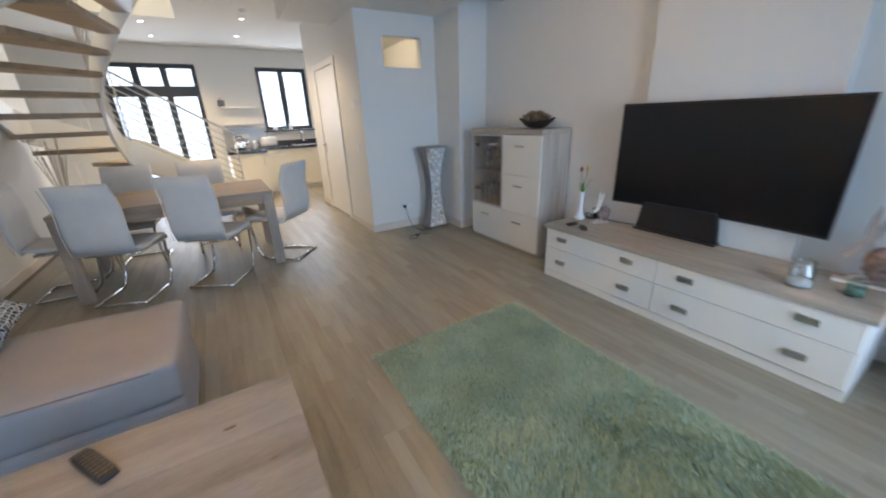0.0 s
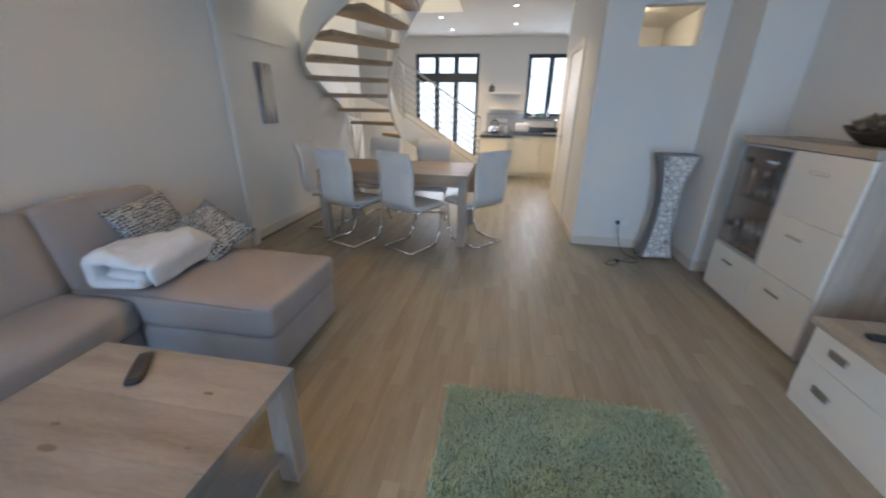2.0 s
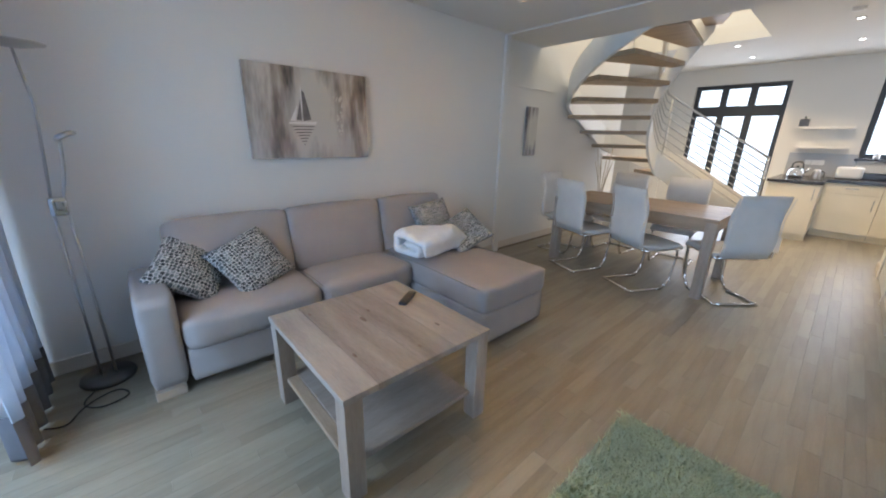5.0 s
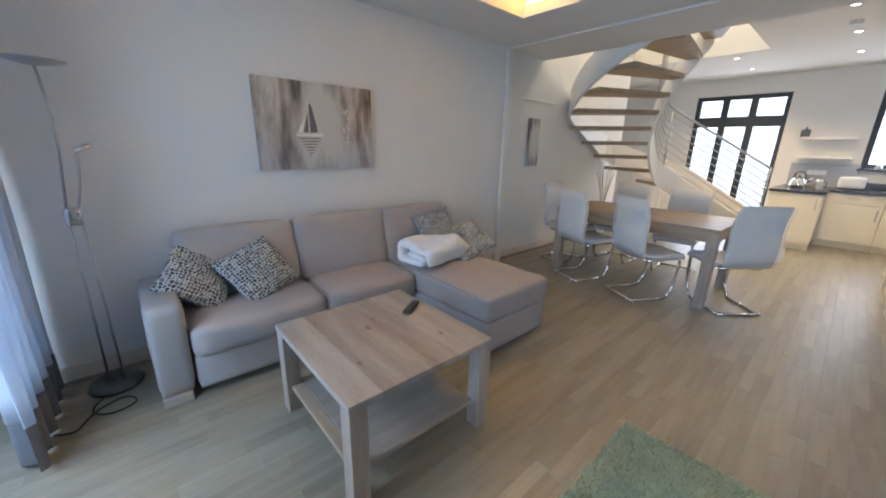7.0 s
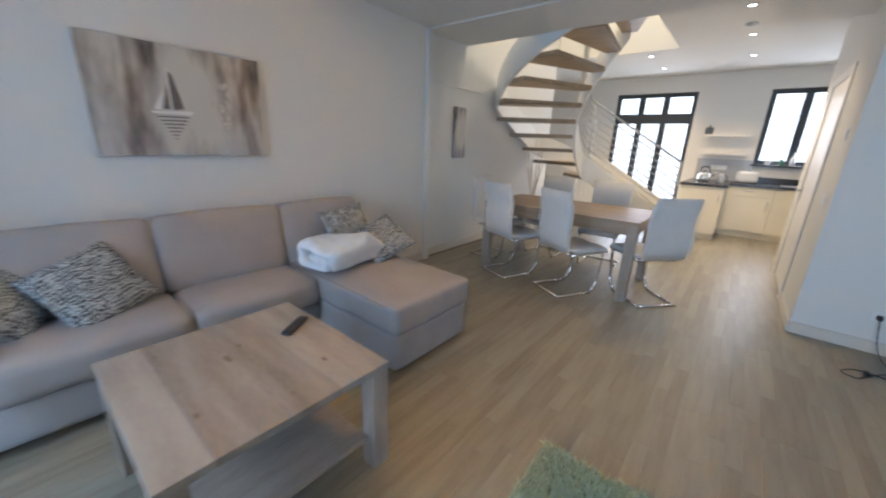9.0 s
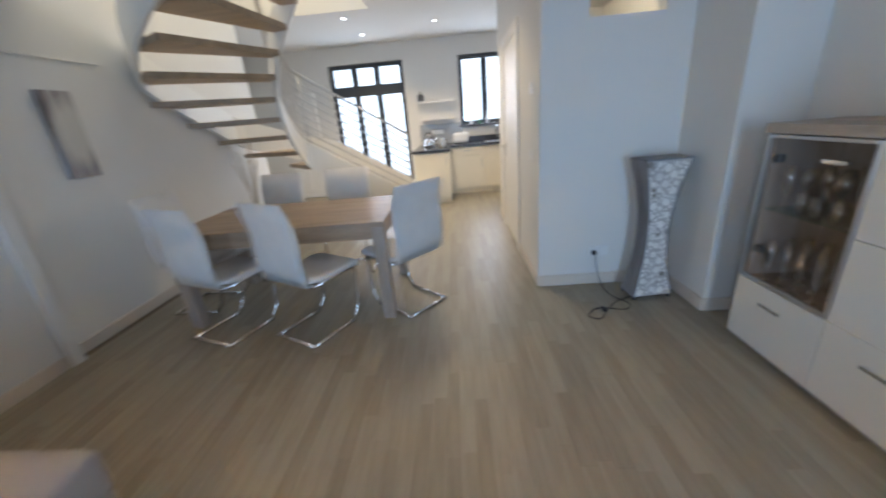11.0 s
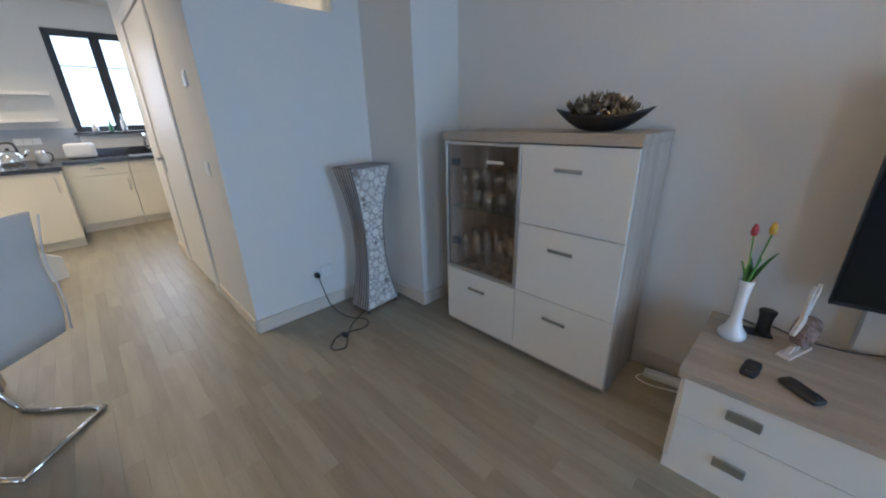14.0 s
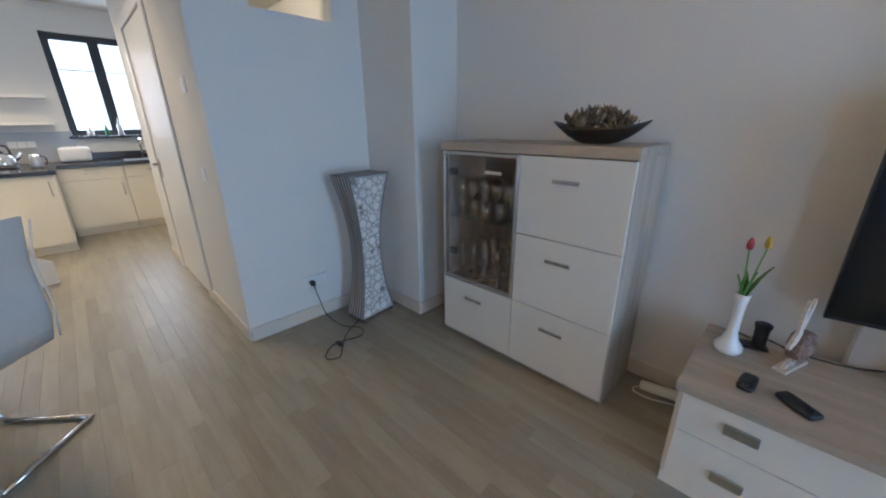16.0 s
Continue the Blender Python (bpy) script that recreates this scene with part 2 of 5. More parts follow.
def tube(bm, points, radius, seg=8, flat=1.0):
    """A round bar along a line of points."""
    pts = [Vector(p) for p in points]
    rings = []
    side = None
    for k, p in enumerate(pts):
        d = (pts[min(k + 1, len(pts) - 1)] - pts[max(k - 1, 0)]).normalized()
        if side is None:
            side = d.cross(Vector((0, 0, 1)) if abs(d.z) < 0.9 else Vector((1, 0, 0))).normalized()
        side = (side - d * side.dot(d)).normalized()
        up = side.cross(d)
        rings.append([bm.verts.new(p + (side * math.cos(2 * math.pi * j / seg) + up * math.sin(2 * math.pi * j / seg) * flat) * radius) for j in range(seg)])
    for a, b in zip(rings, rings[1:]):
        for j in range(seg):
            bm.faces.new((a[j], a[(j + 1) % seg], b[(j + 1) % seg], b[j]))
    bm.faces.new(rings[0][::-1])
    bm.faces.new(rings[-1])
    return bm


def rounded(points, r=0.05, n=5):
    """The same line with its corners rounded."""
    pts = [Vector(p) for p in points]
    out = [pts[0]]
    for a, b, c in zip(pts, pts[1:], pts[2:]):
        d1, d2 = (a - b), (c - b)
        k = min(r, d1.length / 2, d2.length / 2)
        p, q = b + d1.normalized() * k, b + d2.normalized() * k
        for j in range(n + 1):
            t = j / n
            out.append(p * (1 - t) ** 2 + b * 2 * t * (1 - t) + q * t * t)
    out.append(pts[-1])
    return [p for k, p in enumerate(out) if k == 0 or (p - out[k - 1]).length > 1e-4]


def slab(bm, outline, z0, z1):
    """An upright prism over an outline of (x, y)."""
    lo = [bm.verts.new((x, y, z0)) for x, y in outline]
    hi = [bm.verts.new((x, y, z1)) for x, y in outline]
    bm.faces.new(lo[::-1])
    bm.faces.new(hi)
    for k in range(len(lo)):
        j = (k + 1) % len(lo)
        bm.faces.new((lo[k], lo[j], hi[j], hi[k]))
    return bm


def ribbon(bm, inner, outer):
    """A closed band with a cross-section at each step: lists of four points."""
    rings = [[bm.verts.new(p) for p in ring] for ring in inner]
    for a, b in zip(rings, rings[1:]):
        for j in range(len(a)):
            bm.faces.new((a[j], a[(j + 1) % len(a)], b[(j + 1) % len(b)], b[j]))
    bm.faces.new(rings[0][::-1])
    bm.faces.new(rings[-1])
    return bm


def soft_box(x0, y0, z0, x1, y1, z1, r=0.05, puff=0.0, cuts=8, wrinkle=0.0, seed=0):
    """An upholstered block: rounded edges, faces puffed out, light creases."""
    bm = one_box(x0, y0, z0, x1, y1, z1)
    bmesh.ops.subdivide_edges(bm, edges=bm.edges[:], cuts=cuts, use_grid_fill=True)
    c = Vector(((x0 + x1) / 2, (y0 + y1) / 2, (z0 + z1) / 2))
    h = Vector((abs(x1 - x0) / 2, abs(y1 - y0) / 2, abs(z1 - z0) / 2))
    for v in bm.verts:
        d = v.co - c
        core = Vector([max(-(h[k] - r), min(h[k] - r, d[k])) for k in range(3)])
        e = d - core
        if e.length > 1e-6:
            e = e.normalized() * r
        p = core + e
        u = [abs(p[k]) / h[k] for k in range(3)]
        for k in range(3):
            if u[k] > 0.85:
                o = [j for j in range(3) if j != k]
                p[k] += math.copysign(puff * (1 - u[o[0]] ** 2) * (1 - u[o[1]] ** 2), p[k])
        if wrinkle:
            q = (p + c) * 5 + Vector((seed, seed * 2, 0))
            p += Vector((noise.noise(q), noise.noise(q + Vector((9, 0, 0))), noise.noise(q + Vector((0, 9, 0))))) * wrinkle
        v.co = c + p
    return bm


def pad(line, w, th, wobble):
    """An upholstered strip along a line of (y, z), w wide, with rounded edges."""
    bm = bmesh.new()
    rings = []
    n = len(line)
    for k, (y, z) in enumerate(line):
        a, b = line[max(k - 1, 0)], line[min(k + 1, n - 1)]
        d = Vector((0, b[0] - a[0], b[1] - a[1])).normalized()
        nv = Vector((0, -d.z, d.y))
        f = k / (n - 1)
        end = min(1.0, 0.35 + 0.65 * math.sin(math.pi * min(max(f, 0.0), 1.0)) * 4)
        ring = []
        for j in range(20):
            q = 2 * math.pi * j / 20
            cx = math.copysign(abs(math.cos(q)) ** 0.30, math.cos(q)) * w / 2 * (0.96 + 0.04 * end)
            cn = math.copysign(abs(math.sin(q)) ** 0.55, math.sin(q)) * th / 2 * end
            ring.append(Vector((cx, y, z)) + nv * cn)
        rings.append(ring)
    return ribbon(bm, rings, None)


def wall_with_openings(name, axis, at, thick, lo, hi, z0, z1, openings, label):
    """A wall across x (axis 'x') or along y, one closed mesh with openings (a, b, z0, z1) cut through it."""
    us = sorted({lo, hi} | {v for q in openings for v in q[:2]})
    zs = sorted({z0, z1} | {v for q in openings for v in q[2:]})

    def solid(i, j):
        if not (0 <= i < len(us) - 1 and 0 <= j < len(zs) - 1):
            return False
        u, z = (us[i] + us[i + 1]) / 2, (zs[j] + zs[j + 1]) / 2
        return not any(a < u < b and c < z < d for a, b, c, d in openings)

    bm = bmesh.new()
    made = {}

    def corner(i, j, deep):
        if (i, j, deep) not in made:
            d = at + thick * deep
            made[i, j, deep] = bm.verts.new((us[i], d, zs[j]) if axis == "x" else (d, us[i], zs[j]))
        return made[i, j, deep]

    for i in range(len(us) - 1):
        for j in range(len(zs) - 1):
            if not solid(i, j):
                continue
            for deep in (0, 1):
                bm.faces.new([corner(i + p, j + q, deep) for p, q in ((0, 0), (1, 0), (1, 1), (0, 1))])
            for di, dj, (p, q), (r, t) in ((-1, 0, (0, 0), (0, 1)), (1, 0, (1, 0), (1, 1)), (0, -1, (0, 0), (1, 0)), (0, 1, (0, 1), (1, 1))):
                if not solid(i + di, j + dj):
                    bm.faces.new([corner(i + p, j + q, 0), corner(i + r, j + t, 0), corner(i + r, j + t, 1), corner(i + p, j + q, 1)])
    return structure(name, bm, WALL, label, "wall")


# ---- the rooms ----
WX, DX, RX, SY, NY = -3.36, -3.42, 1.39, -5.12, 4.84
SOFFIT, BEAM, RAISED, KCEIL, PASS_END = 2.51, 2.495, 2.71, 2.796, 2.42
structure("wall_west_living", one_box(WX - 0.22, SY - 0.2, 0, WX, -0.75, RAISED + 0.3), WALL, "matt off-white plastered wall behind the sofa", "wall")
structure("wall_west_dining", one_box(DX - 0.16, -0.746, 0, DX, 2.62, 4.8), WALL, "off-white plastered wall beside the staircase", "wall")
structure("wall_pilaster", one_box(DX + 0.002, -0.79, 0, WX + 0.032, -0.70, BEAM - 0.002, bevel=0.006), WALL, "shallow off-white pilaster under the beam", "wall")
structure("wall_alcove_west", one_box(-4.8, 2.62, 0, -4.65, NY, 4.8), WALL, "off-white wall behind the stairs", "wall")
structure("wall_alcove_south", one_box(-4.65, 2.45, 0, DX - 0.164, 2.618, 4.8), WALL, "off-white return wall under the stairs", "wall")
wall_with_openings("wall_north_kitchen", "x", NY, 0.26, -4.8, 1.4, 0, 4.8, [(-2.966, -1.524, 0.0, 2.49), (-0.47, 0.54, 1.22, 2.475)],
                   "white kitchen wall with terrace door and window")
structure("wall_kitchen_east", one_box(1.2, PASS_END + 0.12, 0, 1.4, NY - 0.003, 2.9), WALL, "white kitchen side wall", "wall")
wall_with_openings("wall_passage", "y", 0.0, 0.12, 0.125, PASS_END, 0, 2.9, [(0.91, 1.91, 0.0, 2.12)], "white wall of the passage with a flush door")
structure("wall_bathroom_north", one_box(0.12, PASS_END, 0, 1.4, PASS_END + 0.12, 2.9), WALL, "white wall at the end of the passage", "wall")
wall_with_openings("wall_north_living", "x", 0.003, 0.12, 0.0, 1.0, 0, 2.9, [(0.314, 0.808, 1.936, 2.26)], "off-white wall with a small inner window")
structure("wall_pier", one_box(1.0, -0.518, 0, 1.6, 0.2, 2.9), WALL, "off-white wall pier beside the display cabinet", "wall")
structure("wall_bathroom_east", one_box(1.3, 0.2, 0, 1.5, PASS_END, 2.9), WALL, "white inner wall", "wall")
structure("wall_east_living", one_box(RX, SY - 0.2, 0, RX + 0.2, -0.52, 2.9), WALL, "off-white wall behind the television", "wall")
structure("wall_chimney_breast", one_box(1.30, -3.632, 0, RX - 0.003, -2.58, 2.9), WALL, "shallow off-white chimney breast behind the television", "wall")
wall_with_openings("wall_south", "x", SY - 0.2, 0.2, WX, RX, 0, 2.96, [(-3.12, -1.70, 0.05, 2.3), (-0.30, 1.12, 0.05, 2.3)], "window wall with two tall openings")

# ceilings: a flat soffit round a raised field with hidden warm light, a beam, and the kitchen's own ceiling
bm = bmesh.new()
box(bm, WX, SY, SOFFIT, -2.68, -0.75, SOFFIT + 0.10)
box(bm, 0.55, SY, SOFFIT, RX, -0.75, SOFFIT + 0.10)
box(bm, -2.68, -1.42, SOFFIT, 0.55, -0.75, SOFFIT + 0.10)
box(bm, -2.68, SY, SOFFIT, 0.55, -4.5, SOFFIT + 0.10)
structure("ceiling_soffit", bm, CEIL, "white dropped ceiling border", "ceiling")
structure("ceiling_living", one_box(WX, SY, RAISED, RX, -0.75, RAISED + 0.2), CEIL, "white raised ceiling field", "ceiling")
structure("ceiling_beam", slab(bmesh.new(), [(DX, -0.747), (1.0, -0.747), (1.0, 0.0), (-0.004, 0.0), (-0.004, 0.84), (-0.61, 0.84), (-0.61, 0.0), (DX, 0.0)], BEAM, KCEIL - 0.004), CEIL, "white boxed beam between living and dining area", "beam")
bm = bmesh.new()
box(bm, -1.62, 0.003, KCEIL, 1.4, NY, KCEIL + 0.2)
box(bm, -4.65, 2.65, KCEIL, -1.62, NY, KCEIL + 0.2)
structure("ceiling_kitchen", bm, CEIL, "white kitchen ceiling with recessed spots", "ceiling")
bm = bmesh.new()
box(bm, -1.62, 0.003, KCEIL + 0.2, -1.5, 2.65, 4.8)
box(bm, -3.58, -0.12, 2.9, -1.5, 0.0, 4.8)
box(bm, DX, 2.65, KCEIL + 0.2, -1.5, 2.77, 4.8)
structure("wall_stairwell", bm, WALL, "cream walls of the stairwell above", "wall")
for nm, a, b in (("cove_light", (-2.78, -4.45, -2.71, -1.46), "y"), ("cove_light", (-2.66, -1.40, 0.5, -1.33), "x")):
    t = thing(nm, pose(0, 0, 0), "hidden warm light strip on the ceiling border", "light strip", "cove lights")
    part("led_strip", one_box(a[0], a[1], SOFFIT + 0.102, a[2], a[3], SOFFIT + 0.115), COVE_GLOW, t)

# skirting
def skirting(x0, y0, x1, y1):
    structure("baseboard", one_box(x0, y0, 0.0, x1, y1, 0.095, bevel=0.004, seg=1), SKIRT, "pale beige wooden skirting board", "skirting")


skirting(WX, SY, WX + 0.014, -0.75)
skirting(DX, -0.745, DX + 0.014, 2.62)
skirting(0.0, -0.012, 0.985, 0.002)
skirting(0.986, -0.530, 0.999, -0.013)
skirting(1.0, -0.532, 1.374, -0.519)
skirting(1.375, -2.578, RX, -0.534)
skirting(1.286, -3.646, 1.299, -2.566)
skirting(1.375, SY, RX, -3.648)
skirting(-0.014, 0.003, -0.001, 0.83)
skirting(-0.014, 1.99, -0.001, PASS_END)

structure("trim", one_box(DX, -0.74, 2.01, DX + 0.012, 0.34, 2.025, bevel=0.003, seg=1), WALL, "narrow painted ledge on the dining wall", "trim")

# ---- staircase: a winding flight with open oak treads between two white steel strings ----
def stair_ends(k):
    """Inner and outer end of the walking line at riser k, and the tread's height."""
    a, z = 2.895 + 0.277 * k, 1.357 + 0.196 * k
    if k >= -1:
        i = Vector((-2.035 + 0.524 * math.cos(a), 1.590 + 0.524 * math.sin(a), z))
        o = Vector((max(-2.035 + 1.60 * math.cos(a), -3.36), 1.590 + 1.60 * math.sin(a), z))
        if k < 0:
            o = Vector((-3.36, 1.98, z)).lerp(Vector((-2.95, 2.35, z)), -k)
        return i, o
    s = -1 - k
    i = Vector((-2.489 + 0.295 * s, 1.852 + 0.085 * s, z))
    o = i + Vector((-0.22, 0.86, 0))
    w = min(s / 1.0, 1.0)
    o1 = Vector((-2.95, 2.35, z))
    return i, o1.lerp(o, w)


stairs = thing("staircase", pose(0, 0, 0), "winding open staircase with oak treads and white steel strings", "staircase")
for k in range(-6, 8):
    i0, o0 = stair_ends(k - 0.08)
    i1, o1 = stair_ends(k + 1.02)
    z = 1.357 + 0.196 * k
    mid = stair_ends(k + 0.5)[1]
    part("tread", slab(bmesh.new(), [(i0.x, i0.y), (o0.x, o0.y), (mid.x, mid.y), (o1.x, o1.y), (i1.x, i1.y)], z - 0.05, z), TREAD, stairs)
for nm, side, low, high in (("inner_string", 0, -0.23, 0.10), ("outer_string", 1, -0.11, 0.25)):
    rings = []
    for j in range(0, 57):
        k = -6.4 + j * 0.25
        p = stair_ends(k)[side]
        q = stair_ends(k)[1 - side]
        d = (Vector((p.x, p.y, 0)) - Vector((q.x, q.y, 0))).normalized() * 0.035
        zl, zh = max(p.z + low, 0.0), max(p.z + high, 0.02)
        rings.append([Vector((p.x, p.y, zl)), Vector((p.x + d.x, p.y + d.y, zl)), Vector((p.x + d.x, p.y + d.y, zh)), Vector((p.x, p.y, zh))])
    part(nm, ribbon(bmesh.new(), rings, None), STAIR_WHITE, stairs, "white painted steel string")
for h in range(9):
    pts = []
    for j in range(0, 31):
        k = -5.2 + j * 0.3
        i, o = stair_ends(k)
        d = (i - o).normalized() * 0.018
        pts.append(i + d + Vector((0, 0, 0.14 + 0.095 * h)))
    part("handrail" if h == 8 else "rail_wire", tube(bmesh.new(), pts, 0.017 if h == 8 else 0.0085, 6), STEEL, stairs, "thin steel rail", smooth=True)
for k in (-5.2, -1.2, 3.6):
    i, o = stair_ends(k)
    d = (i - o).normalized() * 0.018
    part("rail_post", tube(bmesh.new(), [i + d + Vector((0, 0, -0.1)), i + d + Vector((0, 0, 0.92))], 0.010, 8), STEEL, stairs, smooth=True)

# ---- windows and doors of the kitchen end ----
def framed(name, x0, x1, z0, z1, y, bars_v, bars_h, label, category, w=0.075):
    t = thing(name, pose(0, 0, 0), label, category, kind="structure")
    for a in (x0, x1 - w):
        part("window_frame", one_box(a, y, z0, a + w, y + 0.08, z1, bevel=0.006, seg=1), WINDOW_FRAME, t)
    for b in (z0, z1 - w):
        part("window_frame", one_box(x0 + w, y + 0.002, b, x1 - w, y + 0.078, b + w, bevel=0.006, seg=1), WINDOW_FRAME, t)
    for a, c, d, wd in bars_v:
        part("mullion", one_box(a - wd / 2, y - 0.006, c, a + wd / 2, y + 0.07, d, bevel=0.006, seg=1), WINDOW_FRAME, t)
    for b, a, c, wd in bars_h:
        part("transom", one_box(a, y - 0.004, b - wd / 2, c, y + 0.072, b + wd / 2, bevel=0.006, seg=1), WINDOW_FRAME, t)
    g = part("pane", one_box(x0 + w, y + 0.035, z0 + w, x1 - w, y + 0.041, z1 - w), WINDOW_GLASS, t)
    g.visible_shadow = False
    return t


door = framed("terrace_door_1", -2.966, -1.524, 0.02, 2.49, NY + 0.06, [(-2.48, 0.03, 2.43, 0.11), (-2.04, 0.03, 2.43, 0.11)], [(2.01, -2.9, -1.59, 0.19)],
              "dark anthracite glazed terrace door with transom lights", "door")
part("door_handle", tube(bmesh.new(), rounded([(-2.04, NY + 0.06, 1.05), (-2.04, NY + 0.01, 1.05), (-2.15, NY + 0.01, 1.05)], 0.02), 0.011), STEEL, door, "steel door handle", smooth=True)
win = framed("window_1", -0.47, 0.54, 1.22, 2.475, NY + 0.06, [(0.02, 1.27, 2.4, 0.11)], [], "dark anthracite kitchen window", "window")
part("window_bar", one_box(-0.395, NY + 0.10, 2.045, 0.465, NY + 0.107, 2.057), WINDOW_FRAME, win)
part("window_sill", one_box(-0.50, NY - 0.05, 1.185, 0.57, NY + 0.058, 1.218, bevel=0.006), GRANITE, win, "dark stone sill")
tagged(part("backdrop", one_box(-7, NY + 3.0, -0.5, 5, NY + 3.02, 6.5), OVERCAST), "bright overcast distance", "backdrop", kind="structure")
structure("ground", one_box(-60, -90, -0.16, 60, 90, -0.12), mat("garden_ground", (0.12, 0.14, 0.07), 0.9, var=0.3, scale=2), "garden ground outside", "ground")

# two tall windows behind the walker
for k, (x0, x1) in enumerate(((-3.12, -1.70), (-0.30, 1.12))):
    south = thing("window_%d" % (2 + 2 * k), pose(0, 0, 0), "tall dark-framed garden window", "window", kind="structure")
    for a in (x0, (x0 + x1) / 2 - 0.04, x1 - 0.08):
        part("window_frame", one_box(a, SY - 0.14, 0.05, a + 0.08, SY - 0.07, 2.3, bevel=0.006, seg=1), WINDOW_FRAME, south)
    for b in (0.05, 2.22):
        for a, c in ((x0 + 0.08, (x0 + x1) / 2 - 0.04), ((x0 + x1) / 2 + 0.04, x1 - 0.08)):
            part("window_frame", one_box(a, SY - 0.138, b, c, SY - 0.072, b + 0.08, bevel=0.006, seg=1), WINDOW_FRAME, south)

# passage door
pd = thing("door_1", pose(0, 0, 0), "closed flush white interior door with a steel handle", "door", kind="structure")
part("door_leaf", one_box(-0.004, 0.955, 0.012, 0.036, 1.865, 2.075, bevel=0.003, seg=1), FRONT_WHITE, pd)
for a, b in ((0.85, 0.95), (1.87, 1.97)):
    part("door_frame", one_box(-0.018, a, 0, -0.001 if a < 1 else -0.001, b, 2.16, bevel=0.004, seg=1), FRONT_WHITE, pd)
part("door_frame", one_box(-0.018, 0.95, 2.08, -0.001, 1.87, 2.16, bevel=0.004, seg=1), FRONT_WHITE, pd)
part("door_handle", tube(bmesh.new(), rounded([(-0.004, 1.80, 1.02), (-0.055, 1.80, 1.02), (-0.055, 1.68, 1.02)], 0.02), 0.010), STEEL, pd, "steel lever handle", smooth=True)
part("key_plate", one_box(-0.010, 1.775, 0.90, -0.003, 1.825, 1.06, bevel=0.003, seg=1), STEEL, pd)

# inner window to the lit bathroom
iw = thing("window_3", pose(0, 0, 0), "small clear inner window onto a warm lit room", "window", kind="structure")
g = part("pane", one_box(0.316, 0.06, 1.938, 0.806, 0.066, 2.258), WINDOW_GLASS, iw)
g.visible_shadow = False
structure("ceiling_bathroom", one_box(0.12, 0.123, 2.5, 1.3, PASS_END, 2.6), CEIL, "white bathroom ceiling", "ceiling")

# white panel door seen beneath the stairs
wd = thing("door_2", pose(0, 0, 0), "white glazed cupboard door behind the stairs", "door", kind="structure")
part("door_leaf", one_box(-3.98, NY - 0.05, 0.02, -3.32, NY - 0.004, 2.05, bevel=0.005, seg=1), FRONT_WHITE, wd)
for a, b in ((0.18, 0.85), (1.0, 1.9)):
    for c in (-3.88, -3.62):
        part("door_panel", one_box(c, NY - 0.06, a, c + 0.2, NY - 0.049, b, bevel=0.008, seg=1), FRONT_WHITE, wd)

# recessed spots
def ceiling_spot(x, y, z, power=98, lit=True, parent_group="kitchen spots"):
    t = thing("ceiling_spot", pose(x, y, z), "small round recessed ceiling spot, lit", "ceiling spot", parent_group)
    part("rim", lathe(bmesh.new(), [(0.045, 0.0), (0.045, -0.006), (0.034, -0.008), (0.034, 0.0)], 20), STEEL, t)
    part("lens", lathe(bmesh.new(), [(0.0, -0.004), (0.033, -0.004), (0.033, -0.001)], 20), SPOT_GLOW, t, "glowing lens")
    if lit:
        lamp("spot_light", "SPOT", pose(x, y, z - 0.02), power, (1.0, 0.70, 0.36), size=0.03, spot=120)
    else:
        lamp("spot_light", "POINT", pose(x, y, z - 0.06), power, (1.0, 0.76, 0.46), size=0.04)


for x, y in ((-0.825, 1.18), (-0.816, 2.33), (-0.802, 3.58), (-2.046, 2.98), (-2.03, 4.02)):
    ceiling_spot(x, y, KCEIL)
ceiling_spot(0.50, 1.2, 2.5, 30, False, "bathroom spot")
sd = thing("smoke_alarm", pose(-0.827, 1.84, KCEIL), "small white round smoke alarm on the ceiling", "smoke alarm")
part("body", lathe(bmesh.new(), [(0.0, -0.04), (0.03, -0.04), (0.05, -0.03), (0.055, 0.0)], 24), PLASTIC_WHITE, sd, smooth=True)

